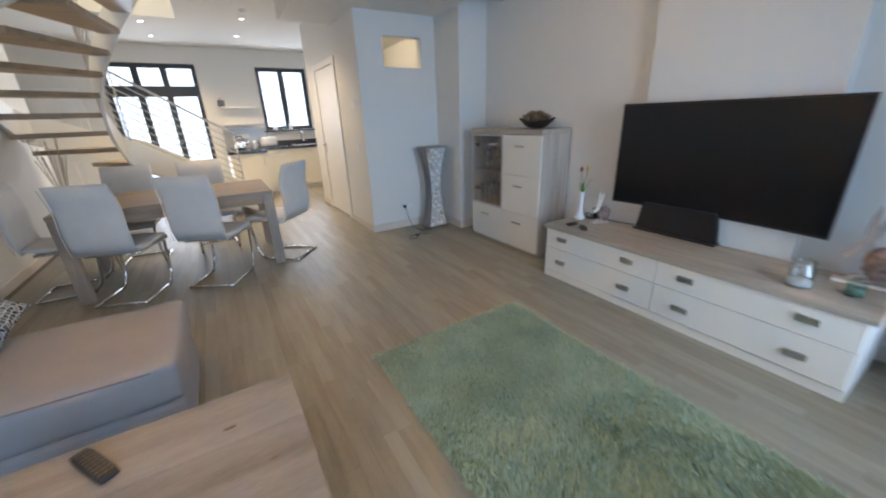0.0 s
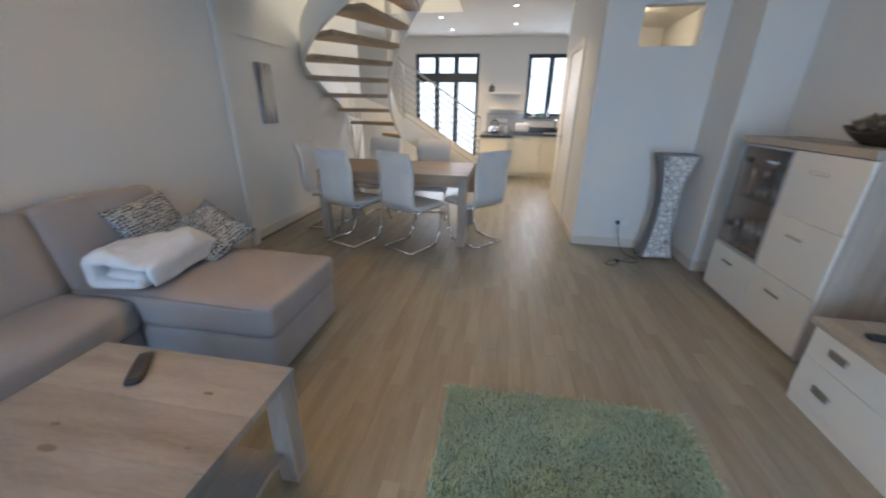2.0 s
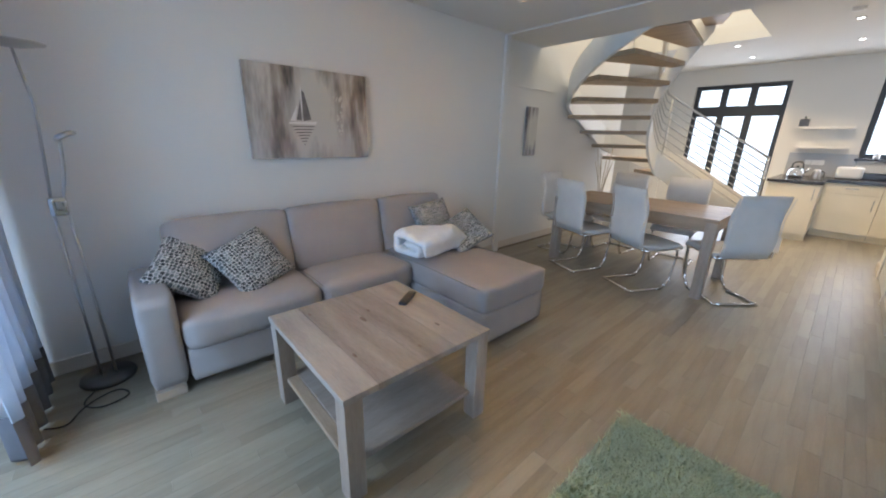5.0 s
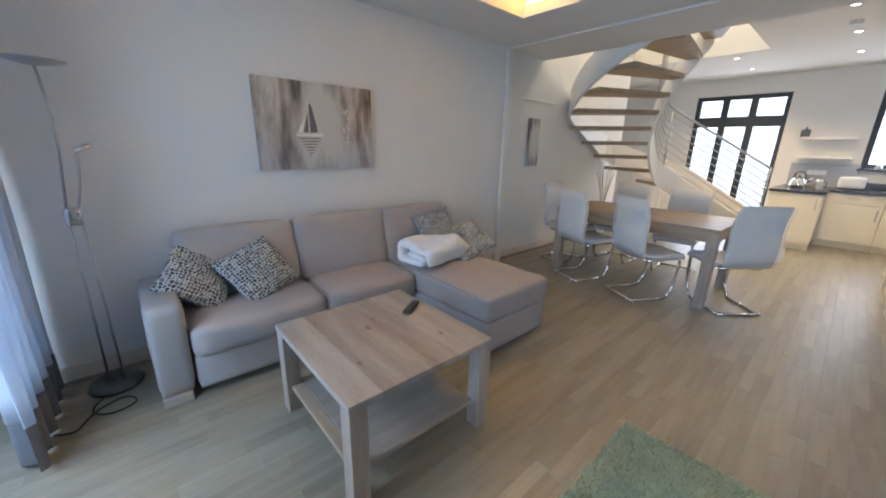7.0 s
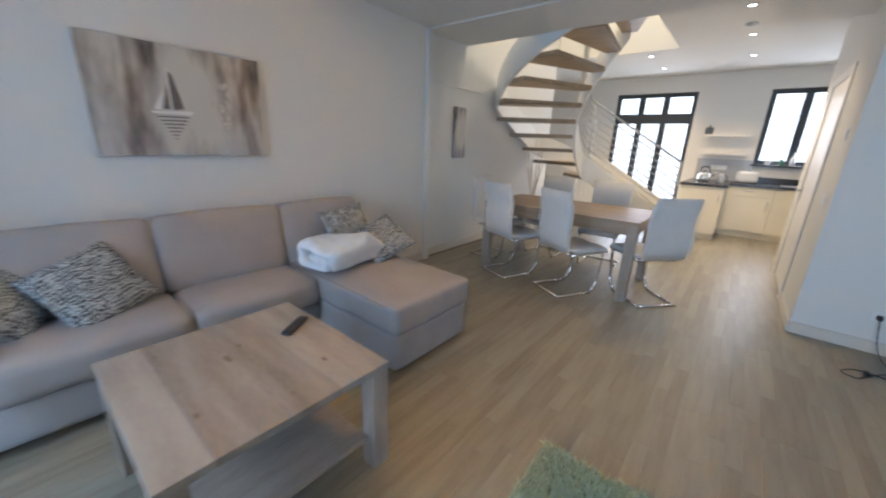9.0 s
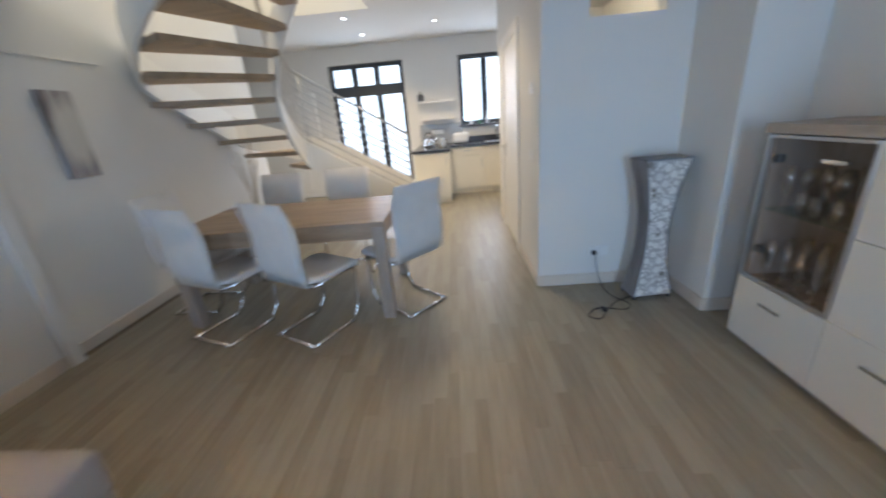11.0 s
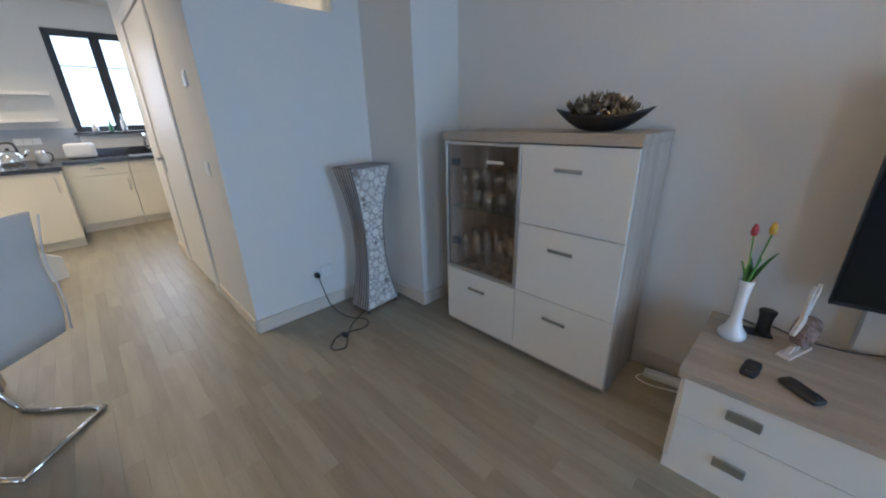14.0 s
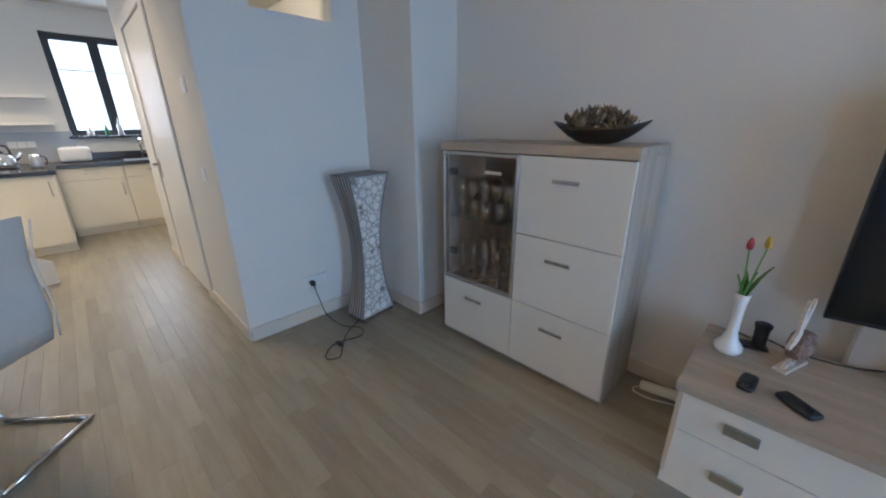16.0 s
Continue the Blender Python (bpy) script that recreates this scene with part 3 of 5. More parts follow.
# ---- living area: sofa, coffee table, rug ----
def sofa():
    t = thing("corner_sofa", pose(0, 0, 0), "taupe leatherette corner sofa with a chaise, slightly creased", "sofa")
    part("base", soft_box(-3.32, -4.13, 0.05, -2.665, -2.60, 0.27, 0.03, 0.0, 6), LEATHER, t, smooth=True)
    part("chaise_base", soft_box(-3.32, -2.592, 0.035, -1.895, -1.885, 0.272, 0.018, 0.0, 8), LEATHER, t, smooth=True)
    part("seat_cushion", soft_box(-3.12, -4.125, 0.25, -2.635, -3.355, 0.45, 0.055, 0.018, 12, 0.006, 1), LEATHER, t, smooth=True)
    part("seat_cushion", soft_box(-3.12, -3.35, 0.25, -2.635, -2.60, 0.45, 0.055, 0.018, 12, 0.006, 5), LEATHER, t, smooth=True)
    part("chaise_cushion", soft_box(-3.12, -2.598, 0.266, -1.885, -1.875, 0.462, 0.036, 0.012, 16, 0.005, 9), LEATHER, t, smooth=True)
    for a, b, s in ((-4.10, -3.375, 2), (-3.37, -2.60, 3), (-2.595, -1.90, 4)):
        bm = soft_box(-0.11, a, 0.0, 0.11, b, 0.485, 0.045, 0.014, 12, 0.005, s)
        bmesh.ops.rotate(bm, cent=(0, 0, 0), matrix=Matrix.Rotation(radians(-13), 3, "Y"), verts=bm.verts)
        bmesh.ops.translate(bm, vec=(-3.135, 0, 0.40), verts=bm.verts)
        part("back_cushion", bm, LEATHER, t, smooth=True)
    part("back_frame", soft_box(-3.33, -4.13, 0.05, -3.20, -1.90, 0.72, 0.03, 0.0, 6), LEATHER, t, smooth=True)
    bm = soft_box(-3.30, -4.305, 0.05, -2.675, -4.135, 0.60, 0.035, 0.006, 10, 0.004, 7)
    for v in bm.verts:
        v.co.x += 0.10 * (v.co.z - 0.3) * (1 if v.co.x > -2.9 else 0)
    part("armrest", bm, LEATHER, t, smooth=True)
    part("armrest", soft_box(-3.30, -1.885, 0.05, -2.80, -1.76, 0.57, 0.05, 0.01, 10, 0.004, 8), LEATHER, t, smooth=True)
    part("foot", one_box(-2.80, -4.30, 0.0, -2.685, -4.16, 0.055, bevel=0.006), OAK_GREY, t)
    for x, y in ((-2.74, -2.66), (-2.03, -2.52), (-2.06, -2.02), (-3.2, -4.25), (-3.2, -1.9)):
        part("foot", one_box(x - 0.04, y - 0.04, 0.0, x + 0.04, y + 0.04, 0.055, bevel=0.006), DARK_METAL, t)
    for x0, y0, x1, y1 in ((-3.05, -3.352, -2.645, -3.352), (-3.05, -2.598, -1.97, -2.598)):
        part("piping", tube(bmesh.new(), [(x0, y0, 0.448), ((x0 + x1) / 2, y0, 0.456), (x1, y1, 0.446)], 0.0035, 6), SEAM, t, "dark seam between cushions", smooth=True)


sofa()


def printed_fabric():
    """Pale cloth printed with small uneven blocks in black and greys."""
    m = bpy.data.materials.new("block_print_fabric")
    m.use_nodes = True
    n, l = m.node_tree.nodes, m.node_tree.links
    b = n["Principled BSDF"]
    b.inputs["Roughness"].default_value = 0.9
    tc = n.new("ShaderNodeTexCoord")
    cells = []
    for feature in ("F1", "F2"):
        v = n.new("ShaderNodeTexVoronoi")
        v.voronoi_dimensions, v.feature, v.distance = "2D", feature, "CHEBYCHEV"
        v.inputs["Scale"].default_value = 50
        v.inputs["Randomness"].default_value = 0.72
        l.new(tc.outputs["Object"], v.inputs["Vector"])
        cells.append(v)
    gap = n.new("ShaderNodeMath")
    gap.operation = "SUBTRACT"
    l.new(cells[1].outputs["Distance"], gap.inputs[0])
    l.new(cells[0].outputs["Distance"], gap.inputs[1])
    inside = n.new("ShaderNodeMapRange")
    inside.inputs["From Min"].default_value, inside.inputs["From Max"].default_value = 0.11, 0.19
    l.new(gap.outputs[0], inside.inputs[0])
    tone = n.new("ShaderNodeSeparateColor")
    l.new(cells[0].outputs["Color"], tone.inputs[0])
    ink = n.new("ShaderNodeValToRGB")
    ink.color_ramp.interpolation = "CONSTANT"
    ink.color_ramp.elements[0].color = (0.034, 0.04, 0.045, 1)
    ink.color_ramp.elements[1].position, ink.color_ramp.elements[1].color = 0.45, (0.10, 0.118, 0.122, 1)
    third = ink.color_ramp.elements.new(0.78)
    third.color = (0.24, 0.27, 0.275, 1)
    l.new(tone.outputs[0], ink.inputs[0])
    mx = n.new("ShaderNodeMixRGB")
    mx.inputs[1].default_value = (0.56, 0.565, 0.55, 1)
    l.new(inside.outputs[0], mx.inputs[0])
    l.new(ink.outputs[0], mx.inputs[2])
    l.new(mx.outputs[0], b.inputs["Base Color"])
    w = n.new("ShaderNodeTexNoise")
    w.inputs["Scale"].default_value = 300
    l.new(tc.outputs["Object"], w.inputs[0])
    bp = n.new("ShaderNodeBump")
    bp.inputs["Strength"].default_value = 0.3
    bp.inputs["Distance"].default_value = 0.002
    l.new(w.outputs[0], bp.inputs["Height"])
    l.new(bp.outputs[0], b.inputs["Normal"])
    return m


PRINT = printed_fabric()


def cushion(m, label, seed, size=0.40):
    bm = bmesh.new()
    n = 22
    grid = {}
    for s in (1, -1):
        for i in range(n + 1):
            for j in range(n + 1):
                u, v = 2 * i / n - 1, 2 * j / n - 1
                edge = i in (0, n) or j in (0, n)
                if edge and s == -1:
                    grid[s, i, j] = grid[1, i, j]
                    continue
                pinch = 1 - 0.07 * (1 - u * u) * abs(v) ** 3
                pinch2 = 1 - 0.07 * (1 - v * v) * abs(u) ** 3
                h = 0.072 * ((1 - u * u) * (1 - v * v)) ** 0.42
                h += 0.010 * noise.noise(Vector((u * 2.2, v * 2.2, seed + s * 3))) * (1 - max(abs(u), abs(v)) ** 4)
                grid[s, i, j] = bm.verts.new((u * size / 2 * pinch2, v * size / 2 * pinch, s * h + 0.012 * u * v))
        for i in range(n):
            for j in range(n):
                q = [grid[s, i, j], grid[s, i + 1, j], grid[s, i + 1, j + 1], grid[s, i, j + 1]]
                bm.faces.new(q if s == 1 else q[::-1])
    ob = part("throw_cushion", bm, PRINT, smooth=True)
    ob.matrix_world = m
    return tagged(ob, label, "cushion", "throw cushions")


def facing(x, y, z, normal, spin):
    """A pose whose z looks along normal, spun about it."""
    q = Vector(normal).to_track_quat("Z", "Y").to_matrix().to_4x4()
    return Matrix.Translation((x, y, z)) @ q @ Matrix.Rotation(radians(spin), 4, "Z")


cushion(facing(-3.03, -4.01, 0.61, (0.62, 0.42, 0.62), 38), "black and white block-printed cushion leaning on the armrest", 1)
cushion(facing(-2.97, -3.68, 0.60, (0.80, 0.10, 0.62), 22), "black and white block-printed cushion leaning on the sofa back", 2)
cushion(facing(-2.99, -2.10, 0.65, (0.86, -0.1, 0.45), 8), "black and white block-printed cushion behind the blanket", 3)
cushion(facing(-2.70, -1.99, 0.60, (0.42, -0.42, 0.80), 40), "black and white block-printed cushion in the sofa corner", 4)


def fold_line():
    """The turns of a thick cloth folded into itself, as (y, z) at even steps."""
    corners = rounded([(0, -0.08, 0.104), (0, 0.11, 0.104), (0, 0.11, 0.038), (0, -0.17, 0.038), (0, -0.17, 0.170), (0, 0.185, 0.166), (0, 0.185, 0.036)], 0.045, 6)
    out = []
    for a, b in zip(corners, corners[1:]):
        n = max(1, int((b - a).length / 0.02))
        out += [a.lerp(b, k / n) for k in range(n)]
    return [(q.y, q.z) for q in out + [corners[-1]]]


def blanket():
    t = thing("folded_blanket", pose(-2.76, -2.34, 0.466, 0, 0, 8), "white fleece blanket, loosely folded on the chaise", "blanket")
    bm = pad(fold_line(), 0.52, 0.073, 0)
    bmesh.ops.subdivide_edges(bm, edges=[e for e in bm.edges if e.calc_length() > 0.05], cuts=9, use_grid_fill=True)
    for v in bm.verts:
        q = v.co * 7
        rise = max(v.co.z, 0) / 0.15
        v.co += Vector((noise.noise(q), noise.noise(q + Vector((7, 0, 0))), 0)) * 0.042 * rise
        v.co.z *= 1 + 0.24 * noise.noise(v.co * 5 + Vector((0, 3, 1))) - 0.9 * abs(v.co.x) ** 1.6
        v.co.z += 0.009 * noise.noise(v.co * 18) * rise
    bmesh.ops.rotate(bm, cent=(0, 0, 0), matrix=Matrix.Rotation(radians(-90), 3, "Z"), verts=bm.verts)
    low = min(v.co.z for v in bm.verts)
    bmesh.ops.translate(bm, vec=(0, 0, 0.004 - low), verts=bm.verts)
    part("cloth", bm, BLANKET, t, smooth=True)


blanket()


def board_top(t, x0, y0, x1, y1, z0, z1, widths, along, name, material):
    """A solid top out of glued boards."""
    total, pos = sum(widths), 0.0
    for w in widths:
        a, b = pos / total, (pos + w) / total
        pos += w
        if along == "x":
            bm = one_box(x0, y0 + (y1 - y0) * a + 0.0004, z0, x1, y0 + (y1 - y0) * b - 0.0004, z1, bevel=0.0015, seg=1)
        else:
            bm = one_box(x0 + (x1 - x0) * a + 0.0004, y0, z0, x0 + (x1 - x0) * b - 0.0004, y1, z1, bevel=0.0015, seg=1)
        part(name, bm, material, t)


OAK_TABLE = mat("oiled_oak_table", (0.295, 0.252, 0.214), 0.5, var=0.20, scale=2.6, fine=30, bump=0.02, stretch=(6, 0.8, 6), piece=0.22, warm=0.06)
OAK_TABLE_TOP = mat("oiled_oak_table_top", (0.30, 0.268, 0.232), 0.55, var=0.24, scale=2.6, fine=30, bump=0.02, stretch=(0.8, 6, 6), piece=0.36, warm=0.03)
OAK_LEG = mat("oiled_oak_leg", (0.36, 0.305, 0.255), 0.5, var=0.22, scale=2.6, fine=30, bump=0.02, stretch=(6, 6, 0.8), piece=0.2, warm=0.06)
OAK_TABLE_X = mat("oiled_oak_dining", (0.37, 0.285, 0.20), 0.42, var=0.24, scale=2.6, fine=30, bump=0.02, stretch=(0.8, 6, 6), piece=0.35, warm=0.08)


def coffee_table():
    t = thing("coffee_table", pose(0, 0, 0), "low oak coffee table with plank top and lower shelf", "coffee table")
    x0, y0, x1, y1, z = -2.315, -3.79, -1.495, -3.00, 0.504
    board_top(t, x0, y0, x1, y1, z - 0.03, z, (0.15, 0.22, 0.19, 0.23), "x", "top_board", OAK_TABLE_TOP)
    for x, y in ((x0, y0), (x1 - 0.085, y0), (x0, y1 - 0.085), (x1 - 0.085, y1 - 0.085)):
        part("leg", one_box(x + 0.004, y + 0.004, 0.0, x + 0.081, y + 0.081, z - 0.031, bevel=0.004), OAK_LEG, t)
    for y in (y1 - 0.034,):
        part("apron", one_box(x0 + 0.085, y, z - 0.10, x1 - 0.085, y + 0.022, z - 0.041, bevel=0.002, seg=1), OAK_TABLE_X, t)
    part("shelf", one_box(x0 + 0.04, y0 + 0.086, 0.135, x1 - 0.04, y1 - 0.086, 0.160, bevel=0.003, seg=1), OAK_TABLE, t, "oak lower shelf")
    part("shelf_rail", one_box(x0 + 0.082, y0 + 0.03, 0.135, x1 - 0.082, y0 + 0.084, 0.160, bevel=0.003, seg=1), OAK_TABLE_X, t)
    for x, y, r in ((-1.98, -3.43, 0.017), (-2.05, -3.36, 0.009), (-1.72, -3.62, 0.010), (-1.70, -3.17, 0.010), (-2.20, -3.62, 0.009), (-1.60, -3.36, 0.007)):
        bm = lathe(bmesh.new(), [(0.0, 0.0006), (r, 0.0003)], 14)
        bmesh.ops.scale(bm, vec=(1.9, 0.65, 1), verts=bm.verts)
        bmesh.ops.translate(bm, vec=(x, y, z), verts=bm.verts)
        part("knot", bm, KNOT, t, "dark knot in the oak")


coffee_table()


def remote(m, label, length=0.17, width=0.048, buttons=(9, 3)):
    t = thing("remote_control", m, label, "remote control", "remote controls")
    part("body", soft_box(-width / 2, -length / 2, 0, width / 2, length / 2, 0.02, 0.008, 0.002, 5), BLACK, t, smooth=True)
    rows, cols = buttons
    for i in range(rows):
        for j in range(cols):
            x = (j - (cols - 1) / 2) * width * 0.27
            y = -length * 0.40 + i * length * 0.8 / max(rows - 1, 1)
            part("button", one_box(x - 0.004, y - 0.003, 0.0195, x + 0.004, y + 0.003, 0.0225, bevel=0.001, seg=1), DARK_METAL, t)


remote(pose(-2.024, -3.116, 0.505, 0, 0, 33), "black television remote lying on the coffee table")


def rug():
    x0, y0, x1, y1 = -0.991, -4.47, 0.149, -2.445
    t = thing("shag_rug", pose(0, 0, 0), "light green long-pile shag rug on the parquet", "rug")
    part("backing", one_box(x0 + 0.01, y0 + 0.01, 0.0, x1 - 0.01, y1 - 0.01, 0.012, bevel=0.004, seg=1), RUG_BASE, t)
    rng = np.random.default_rng(4)
    n = 72000
    px, py = rng.uniform(x0, x1, n), rng.uniform(y0, y1, n)
    a = rng.uniform(0, 2 * np.pi, n)
    lean = rng.normal(0, 0.012, (n, 2)) + 0.007 * np.stack([np.sin(px * 9 + py * 5), np.cos(py * 8 - px * 4)], 1)
    h = rng.uniform(0.022, 0.042, n)
    w = rng.uniform(0.0017, 0.0033, n)
    dx, dy = np.cos(a) * w, np.sin(a) * w
    v = np.empty((n, 5, 3))
    v[:, 0] = np.stack([px - dx, py - dy, np.full(n, 0.008)], 1)
    v[:, 1] = np.stack([px + dx, py + dy, np.full(n, 0.008)], 1)
    v[:, 2] = np.stack([px + dx + lean[:, 0] * 0.5, py + dy + lean[:, 1] * 0.5, h * 0.7], 1)
    v[:, 3] = np.stack([px - dx + lean[:, 0] * 0.5, py - dy + lean[:, 1] * 0.5, h * 0.7], 1)
    v[:, 4] = np.stack([px + lean[:, 0] * 1.3, py + lean[:, 1] * 1.3, h], 1)
    base = np.arange(n)[:, None] * 5
    faces = [tuple(q) for q in (base + np.array([0, 1, 2, 3])).tolist()] + [tuple(q) for q in (base + np.array([3, 2, 4])).tolist()]
    me = bpy.data.meshes.new("yarn")
    me.from_pydata(v.reshape(-1, 3).tolist(), [], faces)
    me.materials.append(RUG)
    ob = new("yarn", me)
    ob.parent = t
    tagged(ob, "long green yarn pile", kind="stuff")


rug()

# ---- pictures ----
def canvas_paint(name, dark, light, warm_c, seed, scale, patch=1.0):
    """Abstract brushed stripes: greys and creams run down the cloth."""
    m = bpy.data.materials.new(name)
    m.use_nodes = True
    n, l = m.node_tree.nodes, m.node_tree.links
    b = n["Principled BSDF"]
    b.inputs["Roughness"].default_value = 0.7
    tc = n.new("ShaderNodeTexCoord")
    mp = n.new("ShaderNodeMapping")
    mp.inputs["Scale"].default_value = (1, scale, 0.55)
    mp.inputs["Location"].default_value = (seed, seed * 0.7, 0)
    l.new(tc.outputs["Object"], mp.inputs[0])
    no = n.new("ShaderNodeTexNoise")
    no.inputs["Scale"].default_value = 2.4
    no.inputs["Detail"].default_value = 4
    no.inputs["Roughness"].default_value = 0.62
    l.new(mp.outputs[0], no.inputs[0])
    r = n.new("ShaderNodeValToRGB")
    r.color_ramp.elements[0].position, r.color_ramp.elements[0].color = 0.36, (*dark, 1)
    r.color_ramp.elements[1].position, r.color_ramp.elements[1].color = 0.62, (*light, 1)
    e = r.color_ramp.elements.new(0.47)
    e.color = (*warm_c, 1)
    l.new(no.outputs[0], r.inputs[0])
    mp2 = n.new("ShaderNodeMapping")
    l.new(tc.outputs["Object"], mp2.inputs[0])
    gr = n.new("ShaderNodeTexGradient")
    gr.gradient_type = "SPHERICAL"
    mp2.vector_type = "TEXTURE"
    mp2.inputs["Location"].default_value = (0, 0.03, 0.31)
    mp2.inputs["Scale"].default_value = (1, 0.30 * patch, 0.52 * patch)
    l.new(mp2.outputs[0], gr.inputs[0])
    gm = n.new("ShaderNodeMath")
    gm.operation = "MULTIPLY"
    l.new(gr.outputs["Fac"], gm.inputs[0])
    l.new(no.outputs[0], gm.inputs[1])
    gs = n.new("ShaderNodeMapRange")
    gs.inputs["From Min"].default_value, gs.inputs["From Max"].default_value = 0.08, 0.24
    l.new(gm.outputs[0], gs.inputs[0])
    sep = n.new("ShaderNodeSeparateXYZ")
    l.new(tc.outputs["Object"], sep.inputs[0])
    low = n.new("ShaderNodeMapRange")
    low.inputs["From Min"].default_value, low.inputs["From Max"].default_value = 0.36, 0.02
    low.inputs["To Max"].default_value = 0.65
    l.new(sep.outputs["Z"], low.inputs[0])
    lo_m = n.new("ShaderNodeMath")
    lo_m.operation = "MULTIPLY"
    l.new(low.outputs[0], lo_m.inputs[0])
    l.new(no.outputs[0], lo_m.inputs[1])
    cool = n.new("ShaderNodeMixRGB")
    cool.inputs[2].default_value = (0.36, 0.38, 0.43, 1)
    l.new(lo_m.outputs[0], cool.inputs[0])
    l.new(r.outputs[0], cool.inputs[1])
    mx = n.new("ShaderNodeMixRGB")
    mx.inputs[2].default_value = (0.58, 0.56, 0.50, 1)
    l.new(gs.outputs[0], mx.inputs[0])
    l.new(cool.outputs[0], mx.inputs[1])
    l.new(mx.outputs[0], b.inputs["Base Color"])
    bp = n.new("ShaderNodeBump")
    bp.inputs["Strength"].default_value = 0.3
    bp.inputs["Distance"].default_value = 0.002
    n2 = n.new("ShaderNodeTexNoise")
    n2.inputs["Scale"].default_value = 60
    l.new(mp.outputs[0], n2.inputs[0])
    l.new(n2.outputs[0], bp.inputs["Height"])
    l.new(bp.outputs[0], b.inputs["Normal"])
    return m


PAINT = canvas_paint("harbour_painting", (0.09, 0.078, 0.07), (0.55, 0.52, 0.46), (0.27, 0.23, 0.19), 3.0, 2.6)
PAINT_SMALL = canvas_paint("narrow_painting", (0.07, 0.06, 0.065), (0.50, 0.47, 0.45), (0.22, 0.19, 0.18), 7.0, 6.0, 0.6)
PALE = mat("painted_pale", (0.58, 0.56, 0.50), 0.7, var=0.12, scale=14, fine=50, stretch=(1, 3, 0.7))
DARK_PAINT = mat("painted_dark", (0.16, 0.145, 0.135), 0.7, var=0.3, scale=20)


def picture(name, x, y0, y1, z0, z1, paint, label):
    t = thing(name, pose(x, (y0 + y1) / 2, z0), label, "painting", "wall pictures")
    w, h = (y1 - y0) / 2, z1 - z0
    part("canvas", one_box(0.002, -w, 0, 0.036, w, h, bevel=0.003, seg=2), paint, t)
    return t, w, h


def flat_shape(pts, x, th=0.0015):
    """A thin stroke of paint on the canvas, outline in (y, z)."""
    bm = bmesh.new()
    a = [bm.verts.new((x, y, z)) for y, z in pts]
    b = [bm.verts.new((x + th, y, z)) for y, z in pts]
    bm.faces.new(a)
    bm.faces.new(b[::-1])
    for k in range(len(a)):
        j = (k + 1) % len(a)
        bm.faces.new((a[k], b[k], b[j], a[j]))
    return bm


def boat(pts):
    """Strokes of the painted boat, widened and set a little off the middle of the canvas."""
    return flat_shape([(y * 1.35 - 0.062, (z - 0.28) * 1.25 + 0.27) for y, z in pts], 0.038)


big, w, h = picture("canvas_painting", WX, -3.50, -2.575, 1.23, 1.868, PAINT, "frameless canvas painting of a sailing boat in grey stripes")
part("painted_sail", boat([(-0.05, 0.285), (-0.022, 0.285), (-0.022, 0.40)]), DARK_PAINT, big)
part("painted_sail", boat([(-0.012, 0.28), (0.032, 0.29), (0.002, 0.44), (-0.012, 0.455)]), DARK_PAINT, big)
part("painted_sail", boat([(-0.085, 0.28), (-0.055, 0.28), (-0.04, 0.37)]), FRONT_WHITE, big)
part("painted_mast", boat([(-0.019, 0.28), (-0.014, 0.28), (-0.014, 0.47), (-0.017, 0.47)]), FRONT_WHITE, big)
part("painted_hull", boat([(-0.09, 0.262), (0.055, 0.262), (0.068, 0.28), (-0.095, 0.272)]), FRONT_WHITE, big)
for k in range(7):
    part("painted_ripple", boat([(-0.08 + 0.009 * k, 0.245 - 0.017 * k), (0.05 - 0.010 * k, 0.247 - 0.017 * k), (0.042 - 0.010 * k, 0.253 - 0.017 * k), (-0.07 + 0.009 * k, 0.251 - 0.017 * k)]), DARK_PAINT, big)
fr = random.Random(12)
for k in range(26):
    y, z, s = 0.21 + fr.uniform(-0.035, 0.035), fr.choice((fr.uniform(0.13, 0.25), fr.uniform(0.26, 0.35), fr.uniform(0.38, 0.46))), fr.uniform(0.006, 0.016)
    part("painted_fleck", flat_shape([(y + s * math.cos(a + fr.uniform(-0.3, 0.3)) * fr.uniform(0.5, 1.1), z + s * 1.3 * math.sin(a) * fr.uniform(0.6, 1.1)) for a in (0, 1.0, 2.1, 3.1, 4.2, 5.3)], 0.0362), PALE, big, "pale fleck of paint")
small, w, h = picture("canvas_painting", DX, -0.215, 0.01, 1.20, 1.80, PAINT_SMALL, "narrow upright canvas painting in dark greys")


